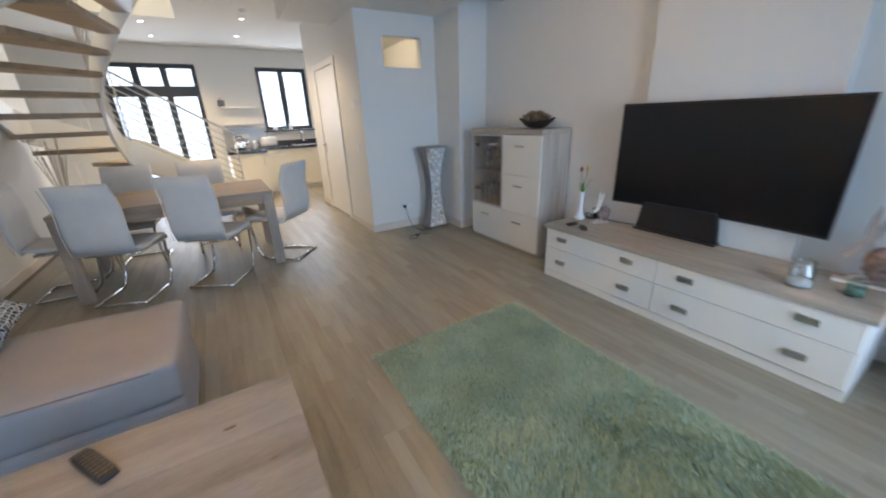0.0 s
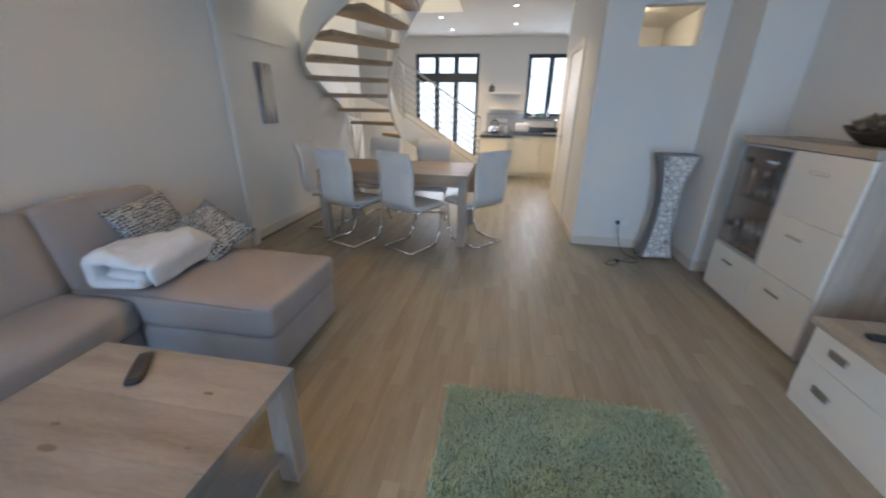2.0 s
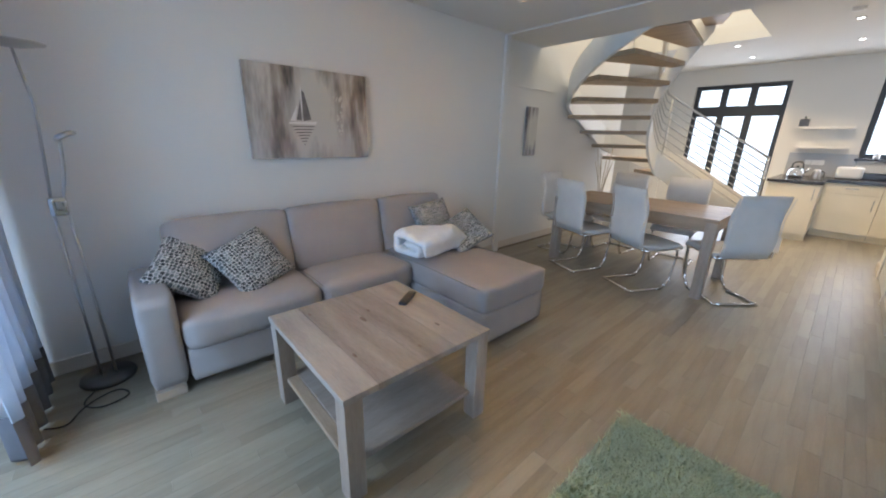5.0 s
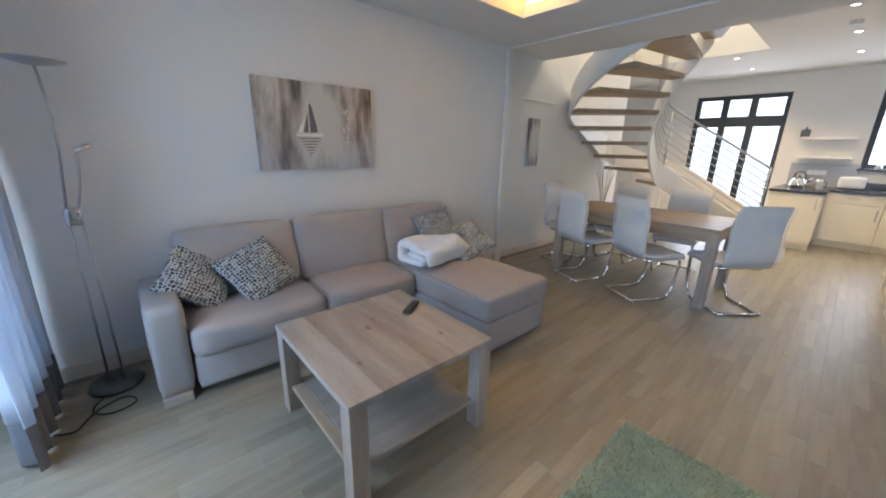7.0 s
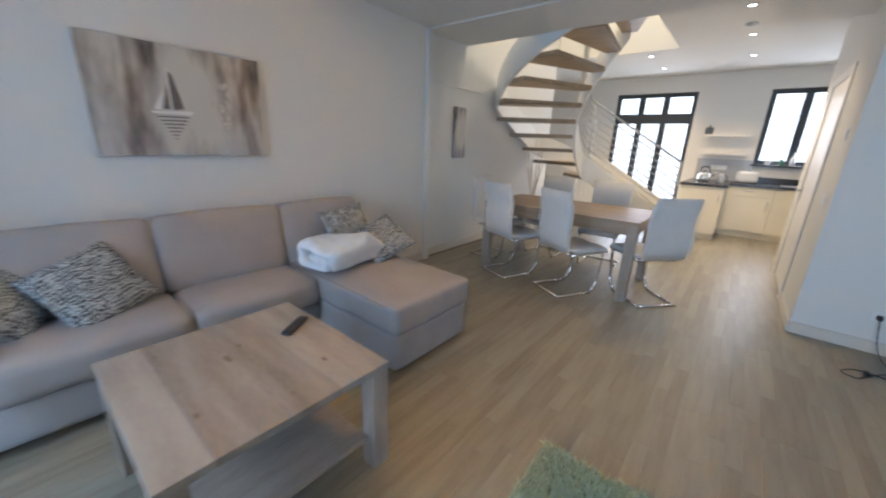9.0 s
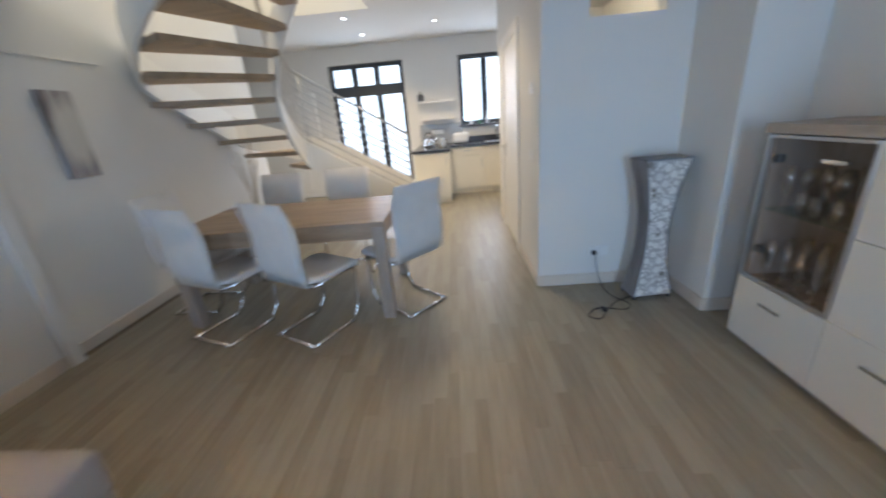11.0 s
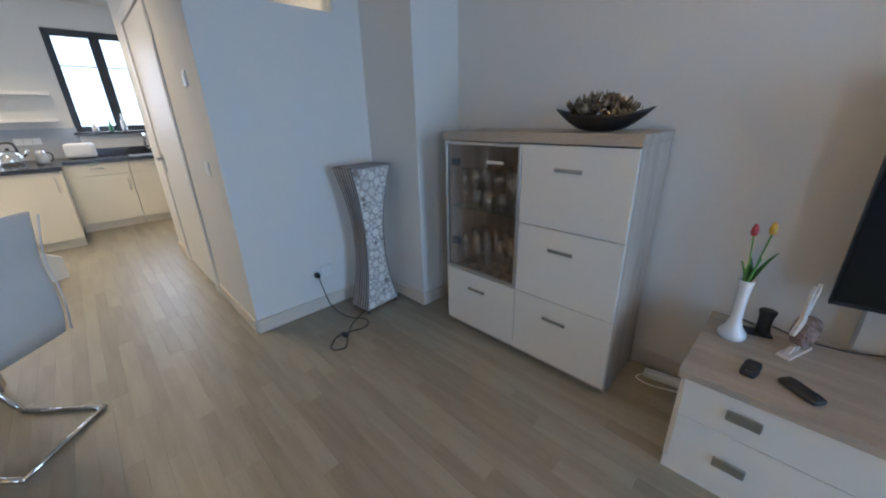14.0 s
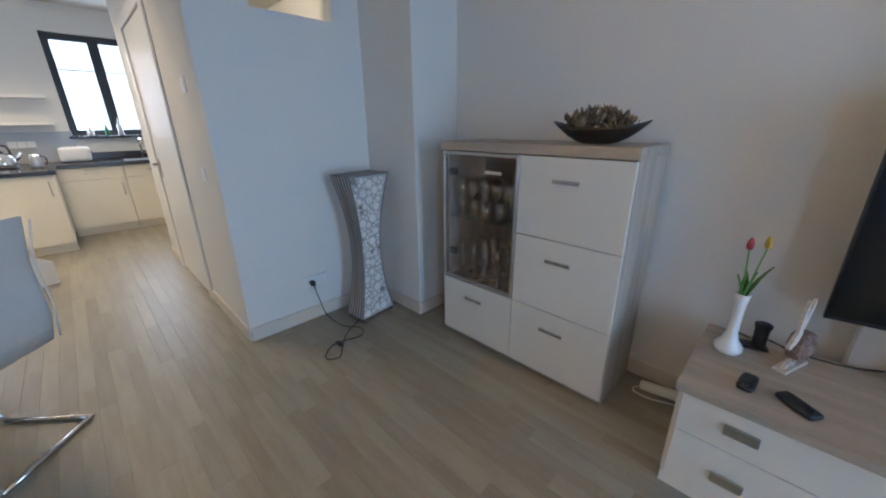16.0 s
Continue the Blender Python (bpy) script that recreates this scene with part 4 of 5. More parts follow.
# ---- floor lamp and curtain ----
def floor_lamp():
    t = thing("floor_lamp", pose(-3.14, -4.49, 0), "brushed steel uplighter floor lamp with a reading arm", "floor lamp")
    part("base", lathe(bmesh.new(), [(0.0, 0.0), (0.125, 0.0), (0.13, 0.012), (0.125, 0.026), (0.02, 0.034), (0.0, 0.034)], 36), DARK_METAL, t, smooth=True)
    for dx in (-0.03, 0.035):
        part("pole", tube(bmesh.new(), [(0, dx, 0.03), (0, dx * 0.8, 1.02)], 0.0065, 8), STEEL, t, smooth=True)
    part("clamp", soft_box(-0.025, -0.035, 0.98, 0.025, 0.035, 1.075, 0.01, 0, 3), CHROME, t, smooth=True)
    part("pole", tube(bmesh.new(), [(0, -0.02, 1.065), (0, 0.02, 1.50), (0, 0.0, 1.755)], 0.0065, 8), STEEL, t, smooth=True)
    part("shade", lathe(bmesh.new(), [(0.0, 1.75), (0.04, 1.754), (0.112, 1.772), (0.117, 1.778), (0.04, 1.765), (0.0, 1.762)], 36), STEEL, t, "shallow steel dish", smooth=True)
    arm = part("reading_arm", tube(bmesh.new(), rounded([(0, 0.02, 1.045), (0.03, 0.06, 1.21), (0.06, 0.075, 1.36)], 0.08), 0.007, 8), STEEL, t, smooth=True)
    bm = lathe(bmesh.new(), [(0.0, 0.0), (0.045, 0.0), (0.048, 0.012), (0.03, 0.026), (0.0, 0.028)], 24)
    bmesh.ops.rotate(bm, cent=(0, 0, 0), matrix=Matrix.Rotation(radians(25), 3, "X"), verts=bm.verts)
    bmesh.ops.translate(bm, vec=(0.07, 0.10, 1.365), verts=bm.verts)
    part("reading_head", bm, STEEL, arm, smooth=True)
    pts = [(0.10, -0.05, 0.006), (0.22, -0.12, 0.006), (0.32, -0.04, 0.006), (0.28, 0.10, 0.006), (0.16, 0.04, 0.006), (0.24, -0.10, 0.009), (0.38, -0.16, 0.006), (0.33, -0.24, 0.006)]
    part("cable", tube(bmesh.new(), rounded(pts, 0.08, 6), 0.004, 6), BLACK, t, smooth=True)


floor_lamp()


def curtain(x0, x1, y, label):
    t = thing("curtain", pose(0, 0, 0), label, "curtain", "window curtains")
    for nm, z0, z1, mt, off in (("cloth", 0.24, 2.44, CURTAIN, 0.0), ("hem", 0.015, 0.24, CURTAIN_HEM, 0.002)):
        bm = bmesh.new()
        nx, nz = 80, 16
        rows = []
        for s in (0, 1):
            for j in range(nz + 1):
                z = z0 + (z1 - z0) * j / nz
                row = []
                for i in range(nx + 1):
                    u = i / nx
                    flare = 1.0 + 0.12 * (1 - z / 2.4)
                    x = x0 + (x1 - x0) * u * flare
                    yy = y + 0.045 * math.sin(u * 34 + 0.5 * math.sin(z * 1.3)) + 0.012 * noise.noise(Vector((u * 9, z * 1.5, 2))) + s * 0.004
                    row.append(bm.verts.new((x, yy + off, z)))
                rows.append(row)
        for a, b in zip(rows[:nz], rows[1:nz + 1]):
            for i in range(nx):
                bm.faces.new((a[i], a[i + 1], b[i + 1], b[i]))
        for a, b in zip(rows[nz + 1:], rows[nz + 2:]):
            for i in range(nx):
                bm.faces.new((a[i + 1], a[i], b[i], b[i + 1]))
        lo, hi = rows[0], rows[nz + 1]
        for i in range(nx):
            bm.faces.new((lo[i + 1], lo[i], hi[i], hi[i + 1]))
        part(nm, bm, mt, t, "dark grey hem" if nm == "hem" else "", smooth=True)


curtain(-3.31, -2.62, -4.77, "pale blue-grey floor-length curtain with a dark hem")
curtain(0.72, 1.24, -4.93, "pale blue-grey floor-length curtain drawn aside")
rod = thing("curtain_rod", pose(0, 0, 0), "steel curtain rod above the window", "curtain rod")
part("rod", tube(bmesh.new(), [(-3.34, -4.77, 2.452), (1.36, -4.93, 2.452)], 0.007, 8), STEEL, rod, smooth=True)

# ---- television wall ----
def bar_handle(parent, x, y, z, width, material, high=0.013):
    bm = one_box(-0.020, -width / 2, -high, -0.012, width / 2, high, bevel=0.003)
    for s in (-1, 1):
        box(bm, -0.0125, s * width * 0.38 - 0.006, -0.006, 0.0, s * width * 0.38 + 0.006, 0.006)
    bmesh.ops.translate(bm, vec=(x, y, z), verts=bm.verts)
    return part("handle", bm, material, parent, "brushed metal bar handle")


def sideboard():
    t = thing("sideboard", pose(0, 0, 0), "low cream sideboard with grey oak top and eight handles", "sideboard")
    x0, x1, y0, y1 = 0.781, 1.28, -4.088, -2.163
    part("body", one_box(x0, y0, 0.06, x1, y1, 0.445, bevel=0.002, seg=1), FRONT_WHITE, t)
    part("plinth", one_box(x0 - 0.004, y0 + 0.003, 0.0, x1 - 0.02, y1 - 0.003, 0.06, bevel=0.002, seg=1), FRONT, t)
    part("top", one_box(x0 - 0.034, y0 - 0.008, 0.445, x1 + 0.005, y1 + 0.008, 0.477, bevel=0.003), OAK_GREY, t, "grey oak decor top")
    ym = -3.13
    for a, b, hs in ((ym + 0.002, y1 - 0.016, (-2.354, -2.927)), (y0 + 0.016, ym - 0.002, (-3.316, -3.880))):
        for c, d, hz in ((0.283, 0.441, 0.376), (0.072, 0.279, 0.171)):
            dr = part("drawer_front", one_box(x0 - 0.020, a, c, x0 - 0.001, b, d, bevel=0.0025, seg=2), FRONT, t)
            for hy in hs:
                bar_handle(dr, x0 - 0.020, hy, hz, 0.092, STEEL, 0.019)


sideboard()


def highboard():
    t = thing("display_cabinet", pose(0, 0, 0), "cream and grey oak display cabinet with a glass door", "cabinet")
    x0, x1, y0, y1, ym = 1.007, 1.370, -1.846, -0.779, -1.308
    part("side_panel", one_box(x0, y0, 0.0, x1, y0 + 0.022, 1.19, bevel=0.002, seg=1), OAK_GREY_UP, t)
    part("side_panel", one_box(x0, y1 - 0.022, 0.0, x1, y1, 1.19, bevel=0.002, seg=1), OAK_GREY_UP, t)
    part("top", one_box(x0 - 0.03, y0 - 0.006, 1.19, x1, y1 + 0.006, 1.237, bevel=0.003), OAK_GREY, t, "thick grey oak top")
    part("plinth", one_box(x0 + 0.004, y0 + 0.024, 0.0, x1 - 0.02, y1 - 0.024, 0.05), OAK_GREY_UP, t)
    part("back_panel", one_box(x1 - 0.012, y0 + 0.024, 0.052, x1 - 0.002, y1 - 0.024, 1.188), OAK_DARK, t)
    part("divider", one_box(x0 + 0.004, ym - 0.008, 0.052, x1 - 0.014, ym + 0.008, 1.188), OAK_DARK, t)
    part("cabinet_floor", one_box(x0 + 0.004, y0 + 0.024, 0.052, x1 - 0.014, ym - 0.009, 0.068), OAK_GREY_UP, t)
    part("cabinet_floor", one_box(x0 + 0.004, ym + 0.009, 0.385, x1 - 0.014, y1 - 0.024, 0.405), OAK_DARK, t)
    part("inner_side", one_box(x0 + 0.004, y1 - 0.030, 0.406, x1 - 0.014, y1 - 0.023, 1.188), OAK_DARK, t)
    for a, b, c, d, hy, hz in ((y0 + 0.004, ym - 0.002, 0.794, 1.184, -1.562, 1.078), (y0 + 0.004, ym - 0.002, 0.407, 0.790, -1.56, 0.688),
                               (y0 + 0.004, ym - 0.002, 0.030, 0.403, -1.56, 0.304), (ym + 0.002, y1 - 0.004, 0.030, 0.400, -1.04, 0.306)):
        f = part("flap_front", one_box(x0 - 0.019, a, c, x0 - 0.001, b, d, bevel=0.0025), FRONT, t)
        bar_handle(f, x0 - 0.019, hy, hz, 0.13, HANDLE, 0.0095)
    dr = part("glass_door", one_box(x0 - 0.012, ym + 0.018, 0.424, x0 - 0.007, y1 - 0.022, 1.168), SMOKED, t, "smoked glass in an aluminium frame")
    for a, b, c, d in ((ym + 0.002, ym + 0.020, 0.405, 1.184), (y1 - 0.022, y1 - 0.004, 0.405, 1.184)):
        part("frame_bar", one_box(x0 - 0.020, a, c, x0 - 0.001, b, d, bevel=0.002, seg=1), ALU, dr)
    for c, d in ((0.405, 0.424), (1.166, 1.184)):
        part("frame_bar", one_box(x0 - 0.0195, ym + 0.0205, c, x0 - 0.0015, y1 - 0.0225, d, bevel=0.002, seg=1), ALU, dr)
    bar_handle(dr, x0 - 0.012, -1.155, 1.085, 0.11, HANDLE, 0.0095)
    for z in (1.065, 0.575):
        part("hinge", soft_box(x0 - 0.004, y1 - 0.085, z - 0.022, x0 + 0.03, y1 - 0.035, z + 0.022, 0.008, 0, 3), DARK_METAL, dr, smooth=True)
    part("glass_shelf", one_box(x0 + 0.012, ym + 0.010, 0.795, x1 - 0.016, y1 - 0.032, 0.803), SHELF_GLASS, t)


highboard()


def wine_glass(kind):
    if kind == 0:
        prof = [(0.0, 0.0), (0.030, 0.0), (0.031, 0.003), (0.006, 0.008), (0.004, 0.03), (0.004, 0.085), (0.012, 0.10), (0.031, 0.13), (0.033, 0.16), (0.027, 0.20), (0.026, 0.20), (0.031, 0.16), (0.029, 0.13), (0.0, 0.10)]
    elif kind == 1:
        prof = [(0.0, 0.0), (0.028, 0.0), (0.029, 0.003), (0.005, 0.008), (0.004, 0.06), (0.018, 0.09), (0.022, 0.16), (0.020, 0.225), (0.019, 0.225), (0.020, 0.16), (0.0, 0.085)]
    else:
        prof = [(0.0, 0.0), (0.027, 0.0), (0.030, 0.10), (0.029, 0.10), (0.026, 0.006), (0.0, 0.006)]
    ob = part("drinking_glass", lathe(bmesh.new(), prof, 18), GLASSWARE, smooth=True)
    return tagged(ob, ("clear wine glass on the cabinet shelf", "slim clear champagne flute on the cabinet shelf", "clear tumbler on the cabinet shelf")[kind], "glass", "glasses in the cabinet")


proto = [wine_glass(k) for k in range(3)]
spots = []
for row, z in ((0, 0.804), (1, 0.406)):
    for i in range(5):
        for j in range(3):
            spots.append((1.05 + 0.095 * j + 0.012 * (i % 2), -1.245 + 0.09 * i, z, (0 if row == 0 and j > 0 else 1 if row == 1 else 2) if (i + j) % 4 else 1))
used = set()
for x, y, z, k in spots:
    if k in used:
        copy_thing(proto[k], pose(x, y, z))
    else:
        proto[k].matrix_world = pose(x, y, z)
        used.add(k)


def bowl():
    t = thing("oval_bowl", pose(1.15, -1.607, 1.238, 0, 0, 4), "black boat-shaped bowl filled with dried flowers", "bowl")
    bm = bmesh.new()
    n, m = 28, 8
    rings = []
    for side in (0, 1):
        for j in range(m + 1):
            f = j / m
            ring = []
            for i in range(n):
                a = 2 * math.pi * i / n
                s = 0.25 + 0.75 * f ** 0.7
                ly, lx = 0.215 * s, 0.082 * s
                lift = 0.07 * f ** 1.3 + 0.030 * f * abs(math.cos(a)) ** 3
                k = 1 - 0.03 * side
                ring.append(bm.verts.new((lx * math.sin(a) * k, ly * math.cos(a) * k, lift + 0.006 * side * (1 - f))))
            rings.append(ring)
    for off, flip in ((0, False), (m + 1, True)):
        for j in range(m):
            a, b = rings[off + j], rings[off + j + 1]
            for i in range(n):
                q = (a[i], a[(i + 1) % n], b[(i + 1) % n], b[i])
                bm.faces.new(q[::-1] if flip else q)
        bm.faces.new(rings[off] if flip else rings[off][::-1])
    for i in range(n):
        bm.faces.new((rings[m][i], rings[m][(i + 1) % n], rings[2 * m + 1][(i + 1) % n], rings[2 * m + 1][i]))
    part("shell", bm, BOWL, t, smooth=True)
    rng = random.Random(8)
    for k in range(64):
        bm = bmesh.new()
        y, x = rng.uniform(-0.14, 0.14), rng.uniform(-0.042, 0.042)
        z = 0.060 + 0.072 * (1 - (y / 0.18) ** 2) * rng.uniform(0.05, 1.2)
        r = rng.uniform(0.016, 0.026)
        petals = rng.randint(4, 6)
        for p in range(petals):
            a = 2 * math.pi * p / petals + rng.uniform(-0.3, 0.3)
            d = Vector((math.cos(a), math.sin(a), 0))
            s = Vector((-d.y, d.x, 0))
            o = Vector((x, y, z - 0.012))
            up = Vector((0, 0, 1))
            tip = o + d * r * 1.2 + up * r * rng.uniform(1.0, 2.2)
            pts = [o, o + d * r * 0.9 + s * r * 0.55 + up * r * 0.7, tip, o + d * r * 0.9 - s * r * 0.55 + up * r * 0.7]
            lo = [bm.verts.new(q) for q in pts]
            hi = [bm.verts.new(q + (up * 0.4 - d) * 0.0025) for q in pts]
            bm.faces.new(lo)
            bm.faces.new(hi[::-1])
            for q in range(4):
                bm.faces.new((lo[q], hi[q], hi[(q + 1) % 4], lo[(q + 1) % 4]))
        part("dried_flower", bm, DRIED, t, "brown dried flower head")


bowl()
paper = part("paper_sheet", one_box(-0.06, -0.13, 0, 0.06, 0.13, 0.0025, bevel=0.001, seg=1), OAK_DARK)
paper.matrix_world = pose(1.21, -1.03, 1.2375, 0, 0, 8)
tagged(paper, "thin dark folder lying on the cabinet", "folder")


def television():
    t = thing("television", pose(1.245, -3.122, 0.478), "large black curved television on a pedestal", "television")
    bm = bmesh.new()
    n = 24
    W, z0, z1 = 0.652, 0.188, 0.941
    front, back = [], []
    for i in range(n + 1):
        u = 2 * i / n - 1
        x = -0.05 * (u * u - 0.5)
        front.append((x - 0.02, u * W))
        back.append((x + 0.028 - 0.01 * abs(u), u * W))
    ring = []
    for (xf, y), (xb, _) in zip(front, back):
        ring.append([Vector((xf, y, z0)), Vector((xb, y, z0)), Vector((xb, y, z1)), Vector((xf, y, z1))])
    part("housing", ribbon(bm, ring, None), TV_PLASTIC, t)
    ring = []
    for (xf, y), _ in zip(front, back):
        s = 0.985
        ring.append([Vector((xf - 0.003, y * s, z0 + 0.016)), Vector((xf + 0.003, y * s, z0 + 0.016)), Vector((xf + 0.003, y * s, z1 - 0.012)), Vector((xf - 0.003, y * s, z1 - 0.012))])
    part("screen", ribbon(bmesh.new(), ring, None), TV_SCREEN, t, "dark glossy screen, switched off")
    bm = bmesh.new()
    ring = []
    for z, w in ((0.0, 0.285), (0.12, 0.27), (0.22, 0.25)):
        ring.append([Vector((-0.02, 0.15 - w, z)), Vector((0.02, 0.15 - w, z)), Vector((0.02, 0.15 + w, z)), Vector((-0.02, 0.15 + w, z))])
    part("pedestal", ribbon(bm, ring, None), TV_PLASTIC, t, "black pedestal panel")
    part("foot", one_box(-0.055, -0.14, 0.0, 0.035, 0.44, 0.012, bevel=0.004), TV_PLASTIC, t)


television()


def vase():
    t = thing("tulip_vase", pose(1.09, -2.247, 0.478), "slim white porcelain vase with a red and a yellow tulip", "vase")
    part("vase_body", lathe(bmesh.new(), [(0.0, 0.0), (0.040, 0.0), (0.047, 0.012), (0.045, 0.028), (0.028, 0.052), (0.019, 0.085), (0.018, 0.15), (0.020, 0.21), (0.025, 0.245), (0.022, 0.247), (0.016, 0.20), (0.015, 0.10), (0.0, 0.09)], 32), CERAMIC, t, smooth=True)
    for dy, dx, zt, mt in ((0.018, -0.01, 0.42, TULIP_RED), (-0.028, 0.008, 0.43, TULIP_YELLOW)):
        st = part("stem", tube(bmesh.new(), rounded([(0, 0, 0.12), (dx * 0.4, dy * 0.3, 0.28), (dx, dy, zt)], 0.1), 0.0028, 6), LEAF, t, smooth=True)
        b = lathe(bmesh.new(), [(0.0, -0.020), (0.009, -0.016), (0.0135, -0.003), (0.011, 0.013), (0.004, 0.027), (0.0, 0.028)], 6)
        bmesh.ops.translate(b, vec=(dx, dy, zt + 0.015), verts=b.verts)
        part("tulip_flower", b, mt, st, smooth=True)
    for a, ln, bend in ((-1.1, 0.16, 0.065), (-1.9, 0.14, 0.02), (0.4, 0.13, 0.02), (2.0, 0.12, 0.03)):
        bm = bmesh.new()
        d = Vector((math.cos(a), math.sin(a), 0))
        s = Vector((-d.y, d.x, 0))
        rings = []
        for j in range(9):
            f = j / 8
            c = Vector((0, 0, 0.20 + ln * f)) + d * bend * f ** 1.6
            wd = 0.014 * math.sin(math.pi * (0.12 + 0.88 * f)) + 0.0006
            rings.append([c - s * wd, c + d * 0.0035, c + s * wd, c + d * 0.0055])
        part("leaf", ribbon(bm, rings, None), LEAF, t, smooth=True)


vase()


def sheet(pts, half):
    """A flat cut-out of thin wood, outline in (y, z)."""
    bm = flat_shape(pts, -half, 2 * half)
    bmesh.ops.recalc_face_normals(bm, faces=bm.faces)
    return bm


def rabbit(m, scale, label, wood=None):
    """A flat decorative hare: wooden outline with a twine-wound body on a small base."""
    t = thing("rabbit_figure", m, label, "decoration", "rabbit figures")
    k = scale
    wood = wood or RABBIT_WOOD
    part("base", one_box(-0.022 * k, -0.07 * k, 0, 0.022 * k, 0.09 * k, 0.012 * k, bevel=0.002, seg=1), RABBIT_WOOD, t)
    bm = soft_box(-0.026 * k, -0.085 * k, 0.012 * k, 0.026 * k, 0.05 * k, 0.125 * k, 0.026 * k, 0, 12, 0.004 * k, 3)
    for v in bm.verts:
        y, z = v.co.y + 0.017 * k, v.co.z - 0.068 * k
        r = math.hypot(y, z) / (0.068 * k)
        if r > 0.9:
            v.co.y, v.co.z = y / r * 0.98 - 0.017 * k, z / r * 0.9 + 0.068 * k
    def sit(b):
        for v in b.verts:
            v.co.y, v.co.z = (v.co.y + 0.017 * k) * 0.80 - 0.024 * k, (v.co.z - 0.068 * k) * 1.05 + 0.088 * k
        return b

    part("wound_body", sit(bm), RABBIT_FUR, t, "body wound with brown twine", smooth=True)
    fl = bmesh.new()
    rr = random.Random(2)
    for q in range(150):
        a, u = rr.uniform(0, 2 * math.pi), rr.uniform(0.15, 1.0)
        sx = rr.choice((-1, 1)) * 0.027 * k * (1 - 0.45 * u ** 3)
        c = Vector((sx, -0.017 * k + 0.066 * k * u * math.cos(a), 0.070 * k + 0.058 * k * u * math.sin(a)))
        if c.z < 0.016 * k:
            continue
        out = Vector((sx * 1.6, 0.35 * (c.y + 0.017 * k), 0.35 * (c.z - 0.07 * k))).normalized()
        side = out.cross(Vector((0, 0, 1))).normalized()
        down = side.cross(out)
        w = 0.009 * k
        pts = [c - side * w, c + side * w, c + side * w * 0.6 - down * w * 1.4 + out * w * 0.7, c - side * w * 0.6 - down * w * 1.4 + out * w * 0.7]
        lo = [fl.verts.new(p) for p in pts]
        hi = [fl.verts.new(p + out * 0.0016) for p in pts]
        fl.faces.new(lo)
        fl.faces.new(hi[::-1])
        for j in range(4):
            fl.faces.new((lo[j], hi[j], hi[(j + 1) % 4], lo[(j + 1) % 4]))
    tagged(part("fur", sit(fl), RABBIT_FUR, t, "overlapping brown flakes"), kind="stuff")
    outline = [(0.062, 0.098), (0.082, 0.098), (0.086, 0.107), (0.064, 0.142), (0.046, 0.166), (0.024, 0.168), (0.017, 0.150), (0.032, 0.120)]
    bm = bmesh.new()
    a = [bm.verts.new((-0.006 * k, y * k, z * k)) for y, z in outline]
    b = [bm.verts.new((0.006 * k, y * k, z * k)) for y, z in outline]
    bm.faces.new(a)
    bm.faces.new(b[::-1])
    for i in range(len(a)):
        j = (i + 1) % len(a)
        bm.faces.new((a[i], b[i], b[j], a[j]))
    part("head", bm, wood, t)
    for y0, y1 in ((0.041, 0.034), (0.028, -0.006)):
        bm = bmesh.new()
        rings = []
        for i in range(8):
            f = i / 7
            w = 0.011 * math.sin(math.pi * (0.15 + 0.84 * f)) + 0.001
            y, z = y0 + (y1 - y0) * f, 0.158 + 0.13 * f
            rings.append([Vector((-0.005 * k, (y - w) * k, z * k)), Vector((0.005 * k, (y - w) * k, z * k)), Vector((0.005 * k, (y + w) * k, z * k)), Vector((-0.005 * k, (y + w) * k, z * k))])
        part("ear", ribbon(bm, rings, None), wood, t)
    for y in (0.0, 0.045):
        part("paw", sheet([((y - 0.018) * k, 0.036 * k), ((y - 0.004) * k, 0.038 * k), ((y + 0.026) * k, 0.0125 * k), ((y + 0.002) * k, 0.0125 * k)], 0.007 * k), wood, t)


rabbit(pose(1.13, -2.432, 0.478, 0, 0, 69), 0.95, "small wooden rabbit with a twine body on the sideboard")
rabbit(pose(1.17, -3.975, 0.478, 0, 0, 10), 1.45, "large wooden rabbit with a twine body on the sideboard", mat("grey_brown_wood", (0.36, 0.29, 0.25), 0.7, var=0.15, scale=14))
remote(pose(0.891, -2.331, 0.4785, 0, 0, 84), "short black remote control on the sideboard", 0.10, 0.045, (3, 2))
remote(pose(0.868, -2.458, 0.4785, 0, 0, -39), "black computer-mouse-shaped remote on the sideboard", 0.112, 0.05, (2, 1))


def storage_jar():
    t = thing("storage_jar", pose(0.905, -3.775, 0.478), "clear preserving jar with a wire clasp, part filled with white sand", "jar")
    part("jar_glass", lathe(bmesh.new(), [(0.0, 0.0), (0.050, 0.0), (0.055, 0.01), (0.055, 0.10), (0.045, 0.125), (0.045, 0.14), (0.043, 0.14), (0.043, 0.122), (0.052, 0.098), (0.052, 0.012), (0.0, 0.008)], 28), JAR_GLASS, t, smooth=True)
    part("lid", lathe(bmesh.new(), [(0.0, 0.155), (0.040, 0.152), (0.047, 0.146), (0.047, 0.141), (0.0, 0.141)], 28), CLEAR, t, smooth=True)
    part("filling", lathe(bmesh.new(), [(0.0, 0.009), (0.050, 0.011), (0.050, 0.035), (0.0, 0.040)], 24), BLANKET, t, "white sand", smooth=True)
    part("clasp", tube(bmesh.new(), rounded([(-0.056, 0.0, 0.09), (-0.062, 0.02, 0.12), (-0.048, 0.0, 0.15), (-0.05, -0.02, 0.12)], 0.02), 0.0022, 6), STEEL, t, smooth=True)
    part("neck_ring", lathe(bmesh.new(), [(0.047, 0.126), (0.050, 0.128), (0.047, 0.131)], 24), STEEL, t)


